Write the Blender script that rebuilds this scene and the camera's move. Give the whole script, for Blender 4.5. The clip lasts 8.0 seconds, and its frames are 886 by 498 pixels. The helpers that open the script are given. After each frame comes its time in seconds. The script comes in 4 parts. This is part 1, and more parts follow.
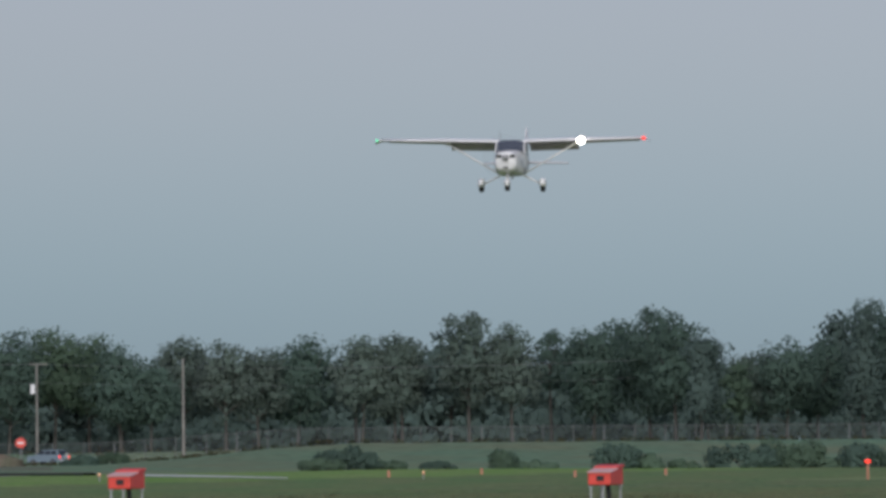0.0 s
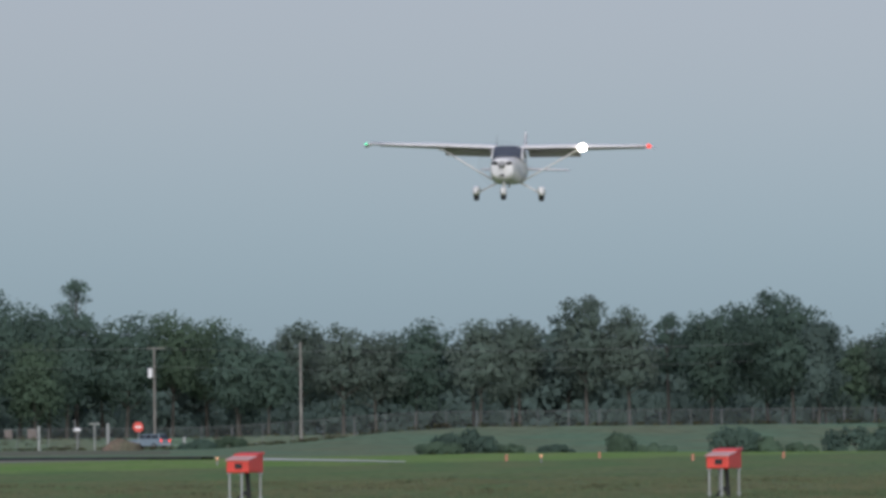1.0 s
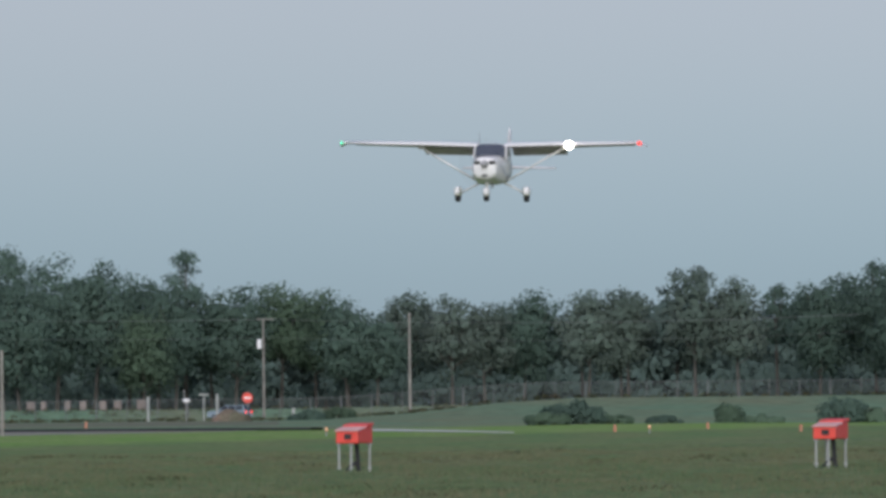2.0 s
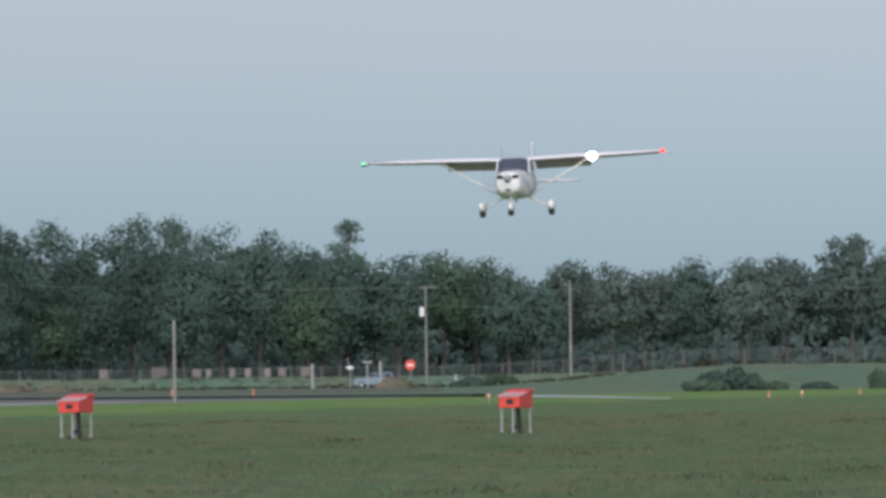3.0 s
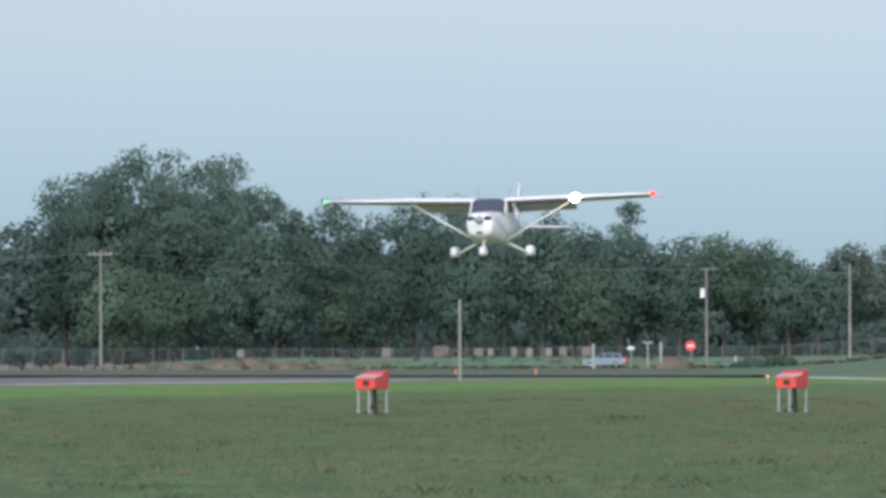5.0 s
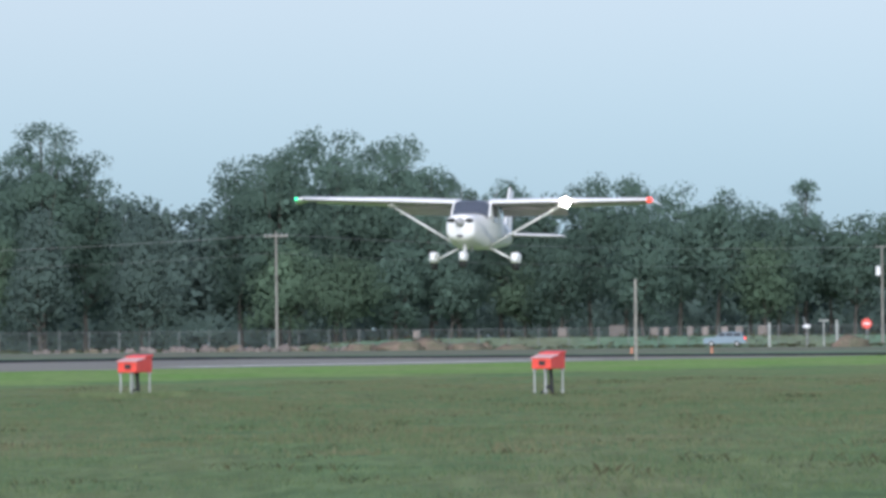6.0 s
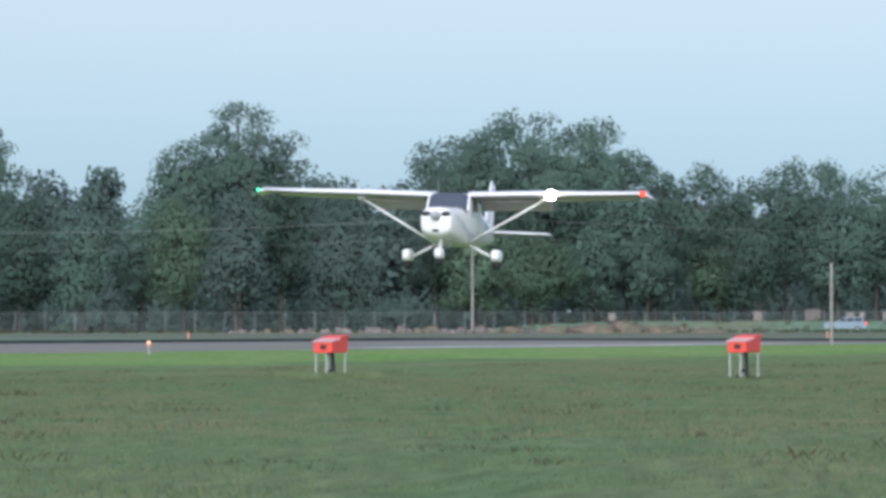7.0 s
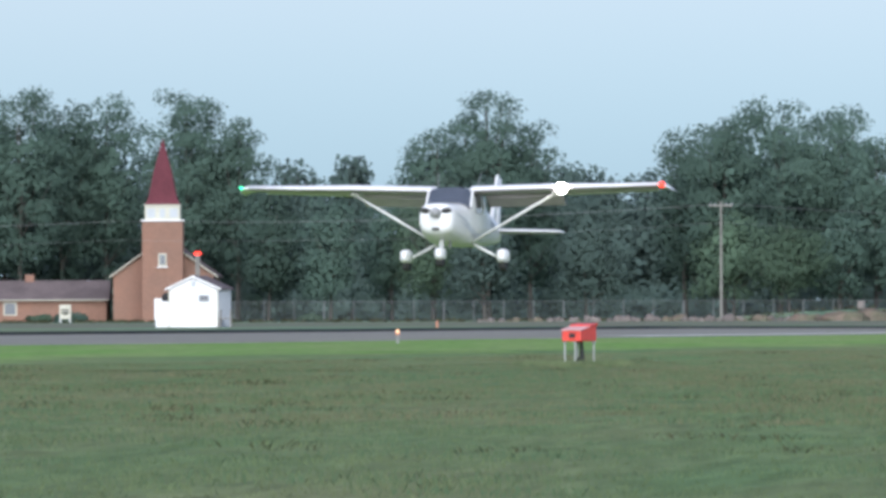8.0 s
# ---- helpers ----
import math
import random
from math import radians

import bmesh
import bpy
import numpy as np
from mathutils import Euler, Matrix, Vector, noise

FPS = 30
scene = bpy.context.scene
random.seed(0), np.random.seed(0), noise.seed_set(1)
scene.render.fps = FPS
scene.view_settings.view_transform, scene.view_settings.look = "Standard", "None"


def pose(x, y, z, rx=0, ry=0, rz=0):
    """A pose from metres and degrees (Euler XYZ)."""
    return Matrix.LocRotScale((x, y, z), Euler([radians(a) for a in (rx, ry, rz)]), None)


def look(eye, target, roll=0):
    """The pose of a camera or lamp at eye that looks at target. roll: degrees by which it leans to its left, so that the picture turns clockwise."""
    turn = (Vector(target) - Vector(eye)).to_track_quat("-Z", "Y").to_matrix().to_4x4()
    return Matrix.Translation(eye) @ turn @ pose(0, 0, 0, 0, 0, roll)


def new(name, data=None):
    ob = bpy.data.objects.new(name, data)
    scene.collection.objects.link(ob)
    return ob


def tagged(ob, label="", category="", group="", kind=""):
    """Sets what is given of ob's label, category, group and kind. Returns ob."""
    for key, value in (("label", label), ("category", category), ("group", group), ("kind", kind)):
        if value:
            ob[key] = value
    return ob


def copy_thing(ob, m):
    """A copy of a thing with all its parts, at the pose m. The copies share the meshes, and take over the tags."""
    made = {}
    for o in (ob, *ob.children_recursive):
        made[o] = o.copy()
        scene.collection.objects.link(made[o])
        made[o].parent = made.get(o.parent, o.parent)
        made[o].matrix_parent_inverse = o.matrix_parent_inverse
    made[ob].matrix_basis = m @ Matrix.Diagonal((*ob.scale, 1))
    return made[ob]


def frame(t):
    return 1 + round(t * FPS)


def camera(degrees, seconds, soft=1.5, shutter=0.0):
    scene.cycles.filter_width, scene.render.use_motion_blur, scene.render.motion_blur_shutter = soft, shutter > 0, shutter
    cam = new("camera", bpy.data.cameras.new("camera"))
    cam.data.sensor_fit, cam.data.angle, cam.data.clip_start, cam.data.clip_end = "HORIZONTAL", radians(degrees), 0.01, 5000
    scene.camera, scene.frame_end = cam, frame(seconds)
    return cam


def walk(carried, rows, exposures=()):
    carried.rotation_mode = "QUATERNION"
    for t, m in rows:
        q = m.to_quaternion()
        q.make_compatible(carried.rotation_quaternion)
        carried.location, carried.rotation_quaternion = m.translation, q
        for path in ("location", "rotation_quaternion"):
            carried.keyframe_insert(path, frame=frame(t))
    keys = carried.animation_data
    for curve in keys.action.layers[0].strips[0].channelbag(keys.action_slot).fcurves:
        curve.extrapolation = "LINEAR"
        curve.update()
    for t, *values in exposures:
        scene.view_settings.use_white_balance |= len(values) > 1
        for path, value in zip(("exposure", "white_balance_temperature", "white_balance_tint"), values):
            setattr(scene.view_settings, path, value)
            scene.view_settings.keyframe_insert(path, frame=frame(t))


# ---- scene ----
cam = camera(4.75, 8.0, soft=3.5)
walk(cam, [
    (0.0, pose(-0.162, 24.200, 1.10, 91.0923, 0.4712, -1.3989)),
    (0.5, pose(-0.174, 24.200, 1.10, 91.0423, 0.4541, -1.0666)),
    (1.0, pose(-0.178, 24.200, 1.10, 91.0100, 0.5271, -0.7697)),
    (1.2, pose(-0.180, 24.200, 1.10, 90.9698, 0.5271, -0.6300)),
    (2.3, pose(-0.180, 22.900, 1.10, 90.8350, 0.5280, 0.0850)),
    (2.5, pose(-0.180, 22.312, 1.10, 90.8119, 0.5280, 0.3192)),
    (3.0, pose(-0.110, 9.369, 1.10, 90.6895, 0.6361, 0.6807)),
    (3.5, pose(0.000, 0.000, 1.10, 90.6972, 0.6000, 1.0014)),
    (4.0, pose(0.000, 0.000, 1.10, 90.6714, 0.3418, 1.3572)),
    (4.5, pose(0.000, 0.000, 1.10, 90.6000, 0.0415, 1.7665)),
    (4.7, pose(0.000, 0.000, 1.10, 90.5992, 0.0415, 1.9213)),
    (5.8, pose(0.000, 0.000, 1.10, 90.5160, 0.5186, 2.9471)),
    (6.0, pose(0.000, 0.000, 1.10, 90.4893, 0.5186, 3.1255)),
    (6.5, pose(0.000, 0.000, 1.10, 90.4509, 0.1393, 3.6320)),
    (7.0, pose(0.000, 0.000, 1.10, 90.3982, 0.0723, 4.1741)),
    (7.5, pose(0.000, 0.000, 1.10, 90.3892, -0.1470, 4.8109)),
    (8.0, pose(0.000, 0.000, 1.10, 90.3389, 0.1904, 5.5088)),
], exposures=[(0.0, -0.91, 6270, 8), (1.0, -0.81, 6230, 8), (2.5, -0.61, 6230, 8), (3.5, -0.45, 6250, 8), (4.5, -0.28, 6150, 7), (6.0, -0.04, 5950, 6), (6.5, 0.0, 5900, 5), (8.0, 0.03, 5900, 5)])

# ---- world and light: dusk, a broad soft glow low behind the camera ----
world = bpy.data.worlds.new("dusk_sky")
scene.world = world
world.use_nodes = True
wn, wl = world.node_tree.nodes, world.node_tree.links
sky = wn.new("ShaderNodeTexSky")
sky.sky_type = "NISHITA"
sky.sun_disc = False
sky.sun_elevation = radians(24)
sky.sun_rotation = radians(200)
sky.air_density, sky.dust_density, sky.ozone_density = 1.0, 0.6, 3.0
# bluish haze at the horizon turns faintly pink above it
coord, parts, rise, blush, tint = (wn.new(k) for k in ("ShaderNodeTexCoord", "ShaderNodeSeparateXYZ", "ShaderNodeMapRange", "ShaderNodeMix", "ShaderNodeMix"))
rise.interpolation_type = "SMOOTHSTEP"
rise.inputs[1].default_value, rise.inputs[2].default_value = 0.008, 0.049
blush.data_type = tint.data_type = "RGBA"
tint.blend_type = "MULTIPLY"
tint.inputs[0].default_value = 1.0
blush.inputs[6].default_value = (0.80, 1.0, 1.48, 1)
blush.inputs[7].default_value = (1.12, 1.0, 1.26, 1)
wl.new(coord.outputs["Generated"], parts.inputs[0])
wl.new(parts.outputs[2], rise.inputs[0])
wl.new(rise.outputs[0], blush.inputs[0])
wl.new(sky.outputs[0], tint.inputs[6])
wl.new(blush.outputs[2], tint.inputs[7])
wl.new(tint.outputs[2], wn["Background"].inputs[0])
wn["Background"].inputs[1].default_value = 0.11

sun = new("sun", bpy.data.lights.new("sun", "SUN"))
sun.data.energy, sun.data.angle, sun.data.color = 5.6, radians(75), (1.0, 0.97, 0.92)
sun.matrix_world = look((0, 0, 80), (-6, 94, 30))


# ---- materials ----
def material(name, color, rough=0.7, metal=0.0, scale=3.0, vary=0.25, bump=0.0, second=None, random_piece=0.0, island=0.0, spread=0.0, gloss=0.5, stretch=1.0):
    """A surface with variation at two scales; second is a colour blended in by large noise; stretch draws the pattern out along y."""
    m = bpy.data.materials.new(name)
    m.use_nodes = True
    n, l = m.node_tree.nodes, m.node_tree.links
    b = n["Principled BSDF"]
    b.inputs["Roughness"].default_value = rough
    b.inputs["Metallic"].default_value = metal
    b.inputs["Specular IOR Level"].default_value = gloss
    co = n.new("ShaderNodeTexCoord")
    big, fine = n.new("ShaderNodeTexNoise"), n.new("ShaderNodeTexNoise")
    big.inputs["Scale"].default_value, fine.inputs["Scale"].default_value = scale * 0.22, scale * 2.3
    big.inputs["Detail"].default_value, fine.inputs["Detail"].default_value = 4, 3
    drawn = n.new("ShaderNodeMapping")
    drawn.inputs["Scale"].default_value = (1, 1 / stretch, 1)
    l.new(co.outputs["Object"], drawn.inputs["Vector"])
    for t in (big, fine):
        l.new(drawn.outputs[0], t.inputs["Vector"])
    ramp = n.new("ShaderNodeMapRange")
    ramp.inputs[1].default_value, ramp.inputs[2].default_value = 0.36, 0.64
    l.new(big.outputs[0], ramp.inputs[0])
    mix = n.new("ShaderNodeMix")
    mix.data_type = "RGBA"
    mix.inputs[6].default_value = (*color, 1)
    mix.inputs[7].default_value = (*(second or [c * (1 - vary) for c in color]), 1)
    l.new(ramp.outputs[0], mix.inputs[0])
    shade = n.new("ShaderNodeMapRange")
    shade.inputs[1].default_value, shade.inputs[2].default_value = 0.3, 0.7
    shade.inputs[3].default_value, shade.inputs[4].default_value = 1 - vary * 0.6, 1 + vary * 0.6
    l.new(fine.outputs[0], shade.inputs[0])
    mul = n.new("ShaderNodeMix")
    mul.data_type, mul.blend_type = "RGBA", "MULTIPLY"
    mul.inputs[0].default_value = 1
    l.new(mix.outputs[2], mul.inputs[6])
    l.new(shade.outputs[0], mul.inputs[7])
    last = mul.outputs[2]
    for amount, node, socket in ((random_piece, "ShaderNodeObjectInfo", "Random"), (island, "ShaderNodeNewGeometry", "Random Per Island")):
        if amount:
            r = n.new(node)
            mr = n.new("ShaderNodeMapRange")
            mr.inputs[3].default_value, mr.inputs[4].default_value = 1 - amount, 1 + amount
            l.new(r.outputs[socket], mr.inputs[0])
            m2 = n.new("ShaderNodeMix")
            m2.data_type, m2.blend_type = "RGBA", "MULTIPLY"
            m2.inputs[0].default_value = 1
            l.new(last, m2.inputs[6])
            l.new(mr.outputs[0], m2.inputs[7])
            last = m2.outputs[2]
    l.new(last, b.inputs["Base Color"])
    if bump:
        bp = n.new("ShaderNodeBump")
        bp.inputs["Strength"].default_value, bp.inputs["Distance"].default_value = bump, 0.02
        l.new(fine.outputs[0], bp.inputs["Height"])
        l.new(bp.outputs[0], b.inputs["Normal"])
    if spread:
        b.inputs["Subsurface Weight"].default_value = 0.0
        tr, ms = n.new("ShaderNodeBsdfTranslucent"), n.new("ShaderNodeMixShader")
        ms.inputs[0].default_value = spread
        l.new(last, tr.inputs[0])
        l.new(b.outputs[0], ms.inputs[1])
        l.new(tr.outputs[0], ms.inputs[2])
        l.new(ms.outputs[0], n["Material Output"].inputs[0])
    return m


def glowing(name, color, strength):
    m = bpy.data.materials.new(name)
    m.use_nodes = True
    b = m.node_tree.nodes["Principled BSDF"]
    b.inputs["Base Color"].default_value = (*color, 1)
    b.inputs["Emission Color"].default_value = (*color, 1)
    b.inputs["Emission Strength"].default_value = strength
    return m


def clear(name, color, share):
    """A thin see-through surface: share of it is solid."""
    m = bpy.data.materials.new(name)
    m.use_nodes = True
    n, l = m.node_tree.nodes, m.node_tree.links
    tr, ms = n.new("ShaderNodeBsdfTransparent"), n.new("ShaderNodeMixShader")
    ms.inputs[0].default_value = share
    n["Principled BSDF"].inputs["Base Color"].default_value = (*color, 1)
    n["Principled BSDF"].inputs["Roughness"].default_value = 0.5
    l.new(tr.outputs[0], ms.inputs[1])
    l.new(n["Principled BSDF"].outputs[0], ms.inputs[2])
    l.new(ms.outputs[0], n["Material Output"].inputs[0])
    return m


M_MEADOW = material("meadow", (0.18, 0.232, 0.10), 0.9, scale=2.2, vary=0.3, second=(0.222, 0.23, 0.118), gloss=0.04, stretch=9)
M_MOWN = material("mown_grass", (0.150, 0.262, 0.062), 0.9, scale=1.6, vary=0.3, second=(0.205, 0.262, 0.095), gloss=0.04, stretch=9)
# far grass with distance haze mixed into its green as teal
M_FIELD_HAZED = material("hazed_far_field", (0.134, 0.213, 0.130), 0.9, scale=0.3, vary=0.35, second=(0.178, 0.195, 0.116), gloss=0.04, stretch=6)
M_BLADE = material("grass_blade", (0.178, 0.240, 0.112), 0.8, scale=1.7, vary=0.42, second=(0.215, 0.245, 0.128), island=0.03, spread=0.5, gloss=0.04, stretch=12)
M_TURF = material("meadow_turf", (0.115, 0.174, 0.074), 0.9, scale=1.7, vary=0.42, second=(0.170, 0.184, 0.090), gloss=0.04, stretch=12)
M_ROUGH = material("half_mown_grass", (0.122, 0.19, 0.075), 0.9, scale=1.4, vary=0.3, second=(0.165, 0.19, 0.085), gloss=0.04, stretch=9)
M_DRY = material("dry_grass", (0.265, 0.252, 0.148), 0.85, scale=1.5, vary=0.2, second=(0.205, 0.215, 0.12), island=0.06, spread=0.5, gloss=0.04)
M_LUSH = material("lush_grass", (0.150, 0.222, 0.122), 0.85, scale=1.5, vary=0.2, second=(0.172, 0.222, 0.112), island=0.05, spread=0.5, gloss=0.04)
M_WEED = material("weed", (0.095, 0.11, 0.055), 0.85, scale=2, vary=0.3, second=(0.12, 0.10, 0.06), island=0.2, spread=0.4, gloss=0.04)
M_ASPHALT = material("asphalt", (0.25, 0.235, 0.20), 0.9, scale=0.6, vary=0.2, bump=0.2, gloss=0.04)
M_NEAR_BLACK = material("dark_edge", (0.03, 0.032, 0.032), 0.9, scale=1.0, vary=0.4, gloss=0.04)
M_EARTH = material("worn_earth", (0.168, 0.155, 0.118), 0.95, scale=0.5, vary=0.3, second=(0.142, 0.168, 0.108), gloss=0.04, stretch=8)
M_PALE = material("pale_concrete", (0.6, 0.6, 0.57), 0.85, scale=0.5, vary=0.2, gloss=0.04)
M_DIRT = material("red_dirt", (0.17, 0.125, 0.10), 0.95, scale=2.5, vary=0.4, second=(0.115, 0.11, 0.078), gloss=0.04)
M_BARK = material("bark", (0.06, 0.056, 0.05), 0.9, scale=3, vary=0.4, second=(0.11, 0.10, 0.088), gloss=0.1)
# leaf colours are lifted and blued to carry the haze of distance
M_LEAF = material("leaves_oak", (0.098, 0.147, 0.116), 0.8, scale=0.35, vary=0.22, second=(0.087, 0.130, 0.105), random_piece=0.2, island=0.05, spread=0.36, gloss=0.04)
M_LEAF_LIGHT = material("leaves_light", (0.110, 0.162, 0.105), 0.8, scale=0.35, vary=0.22, second=(0.098, 0.144, 0.102), random_piece=0.2, island=0.05, spread=0.36, gloss=0.04)
M_LEAF_PINE = material("needles_pine", (0.117, 0.157, 0.129), 0.8, scale=0.5, vary=0.22, second=(0.124, 0.153, 0.127), random_piece=0.2, island=0.05, spread=0.36, gloss=0.04)
M_LEAF_DARK = material("leaves_dark", (0.112, 0.157, 0.137), 0.8, scale=0.4, vary=0.2, random_piece=0.2, island=0.05, spread=0.36, gloss=0.04)
M_WHITE = material("white_paint", (0.74, 0.72, 0.71), 0.35, scale=2, vary=0.06)
# white paint greyed and tinted: the underside's shade is in this colour
M_UNDER_SHADE = material("undersurface_with_shade", (0.47, 0.41, 0.47), 0.5, scale=2, vary=0.14)
M_GREY = material("grey_paint", (0.42, 0.43, 0.45), 0.4, scale=2, vary=0.1)
M_DARK = material("black_rubber", (0.025, 0.025, 0.025), 0.8, scale=4, vary=0.3)
M_GLASS = material("tinted_glass", (0.07, 0.078, 0.10), 0.12, scale=2, vary=0.1, gloss=0.8)
M_PANE = material("car_glass", (0.03, 0.035, 0.045), 0.35, scale=2, vary=0.1, gloss=0.15)
M_STEEL = material("dull_steel", (0.35, 0.35, 0.34), 0.5, 0.7, scale=3, vary=0.2)
M_RED = material("signal_red_paint", (0.66, 0.06, 0.04), 0.45, scale=3, vary=0.15)
M_ORANGE = material("orange_plastic", (0.46, 0.20, 0.12), 0.5, scale=4, vary=0.15)
M_POST = material("weathered_wood", (0.235, 0.22, 0.195), 0.85, scale=2, vary=0.3, random_piece=0.2)
M_BRICK = material("brick", (0.235, 0.125, 0.087), 0.85, scale=2.0, vary=0.2, second=(0.205, 0.115, 0.083), bump=0.3)
M_ROOF = material("roof_shingle", (0.13, 0.098, 0.095), 0.9, scale=2.0, vary=0.3)
M_SPIRE = material("maroon_metal", (0.122, 0.034, 0.044), 0.75, scale=1.5, vary=0.2, gloss=0.15)
M_STONE = material("pink_stone", (0.17, 0.14, 0.125), 0.8, scale=2.0, vary=0.3, random_piece=0.3)
M_CAR = material("light_blue_car_paint", (0.20, 0.25, 0.29), 0.7, 0.0, scale=1, vary=0.05, gloss=0.05)
M_MESH = clear("chain_link", (0.30, 0.31, 0.31), 0.05)
# red paint lightened to pink: sky sheen on the sloping lid
M_LID = material("red_paint_with_sky_sheen", (0.64, 0.33, 0.30), 0.45, scale=3, vary=0.2, second=(0.68, 0.44, 0.41))
M_FENCE = material("weathered_fence_steel", (0.20, 0.205, 0.20), 0.6, 0.4, scale=3, vary=0.2)
M_CREAM = material("cream_paint", (0.50, 0.47, 0.38), 0.5, scale=2, vary=0.1)
M_LEG = material("galvanised_pale", (0.34, 0.35, 0.33), 0.6, scale=3, vary=0.2)
M_PROP = clear("spinning_blades", (0.12, 0.12, 0.12), 0.02)
M_SPINNER = material("dull_grey_metal", (0.36, 0.35, 0.35), 0.5, scale=3, vary=0.15)
M_STRIPE = material("silver_grey_stripe", (0.54, 0.55, 0.58), 0.4, scale=2, vary=0.1)
G_LAMP = glowing("landing_lamp_lit", (1.0, 0.93, 0.80), 40)
G_RED = glowing("red_lamp_lit", (1.0, 0.045, 0.025), 2.6)
G_GREEN = glowing("green_lamp_lit", (0.10, 1.0, 0.45), 2.5)
G_AMBER = glowing("amber_lamp_lit", (1.0, 0.55, 0.3), 0.5)


# ---- building blocks ----
def spot(bearing, distance):
    """Ground plan from the camera's stand: bearing in thousandths of a radian to the right of straight ahead."""
    return distance * math.sin(bearing / 1000), distance * math.cos(bearing / 1000)


def ease(v, lo, hi):
    v = min(1, max(0, (v - lo) / (hi - lo)))
    return v * v * (3 - 2 * v)


RUN = radians(9.5)


def lane(s, w):
    """A place by the runway's own axes: s along it, w to its left."""
    return s * math.sin(RUN) - w * math.cos(RUN), s * math.cos(RUN) + w * math.sin(RUN)


def height(x, y):
    """The lie of the land."""
    d, b = math.hypot(x, y), 1000 * math.atan2(x, y)
    w = -x * math.cos(RUN) + y * math.sin(RUN)
    z = 0.12 * ease(w, 60, 92)
    if y > 0:
        z += 1.55 * ease(b, -11, 14) * ease(d, 780, 1130)
        z += 0.6 * ease(b, 0, 14) * ease(d, 980, 1070) * (1 - ease(d, 1085, 1130))
        z += 1.2 * (1 - ease(b, -11, 14)) * ease(b, -75, -58) * ease(d, 1140, 1166)
    return z


def mesh(name, bm, mat, smooth=False):
    me = bpy.data.meshes.new(name)
    bm.normal_update()
    bm.to_mesh(me)
    bm.free()
    me.materials.append(mat)
    if smooth:
        me.shade_smooth()
    return me


def part(name, bm, mat, parent, label="", smooth=False):
    ob = new(name, mesh(name, bm, mat, smooth))
    ob.parent = parent
    return tagged(ob, label)


def box(bm, x, y, z, sx, sy, sz, rz=0.0, rx=0.0, ry=0.0, bevel=0.0):
    """A box with its centre at x, y, z."""
    m = Matrix.LocRotScale((x, y, z), Euler((radians(rx), radians(ry), radians(rz))), (sx, sy, sz))
    vs = bmesh.ops.create_cube(bm, size=1, matrix=m)["verts"]
    if bevel:
        es = {e for v in vs for e in v.link_edges}
        bmesh.ops.bevel(bm, geom=list(es), offset=bevel, segments=2, affect="EDGES", profile=0.5)
    return bm


def rod(bm, a, b, r0, r1=None, seg=8):
    """A tapered round bar from a to b."""
    a, b = Vector(a), Vector(b)
    m = Matrix.Translation((a + b) / 2) @ (b - a).to_track_quat("Z", "Y").to_matrix().to_4x4()
    bmesh.ops.create_cone(bm, cap_ends=True, segments=seg, radius1=r0, radius2=r0 if r1 is None else r1, depth=(b - a).length, matrix=m)
    return bm


def egg(bm, x, y, z, rx, ry, rz, seg=16):
    bmesh.ops.create_uvsphere(bm, u_segments=seg, v_segments=max(6, seg // 2), radius=1, matrix=Matrix.LocRotScale((x, y, z), None, (rx, ry, rz)))
    return bm


def loft(bm, rings, close=True):
    """Skin over rings of equally many points."""
    made = [[bm.verts.new(p) for p in ring] for ring in rings]
    n = len(made[0])
    for a, b in zip(made, made[1:]):
        for i in range(n):
            bm.faces.new((a[i], a[(i + 1) % n], b[(i + 1) % n], b[i]))
    if close:
        bm.faces.new(made[0][::-1])
        bm.faces.new(made[-1])
    bmesh.ops.recalc_face_normals(bm, faces=bm.faces)
    return bm


def sheet(name, verts, faces, mat):
    me = bpy.data.meshes.new(name)
    me.from_pydata(verts, [], faces)
    me.materials.append(mat)
    me.update()
    return new(name, me)


# ---- ground ----
def make_ground():
    bearings = sorted(set([radians(a) for a in range(-180, 181, 10)] + [b / 1000 for b in range(-200, 121, 8)]))
    dists = [0.5, 20, 50, 70, 90, 120, 160, 200, 240, 280, 320, 360, 400, 450, 500, 560, 630, 700, 780, 820, 860, 900, 940, 980, 1020, 1060, 1100, 1130, 1146, 1156, 1168, 1200, 1300, 1600, 2200, 3200, 4800]
    verts, faces = [], []
    for d in dists:
        for b in bearings:
            x, y = d * math.sin(b), d * math.cos(b)
            verts.append((x, y, height(x, y)))
    n = len(bearings)
    for i in range(len(dists) - 1):
        for j in range(n - 1):
            faces.append((i * n + j, i * n + j + 1, (i + 1) * n + j + 1, (i + 1) * n + j))
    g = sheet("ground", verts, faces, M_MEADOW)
    g.data.materials.append(M_FIELD_HAZED)
    # from 560 m on, the grass colour with haze in it
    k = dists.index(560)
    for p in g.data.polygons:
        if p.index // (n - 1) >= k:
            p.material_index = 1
    tagged(g, "uncut meadow running to far grass field", "ground", kind="structure")


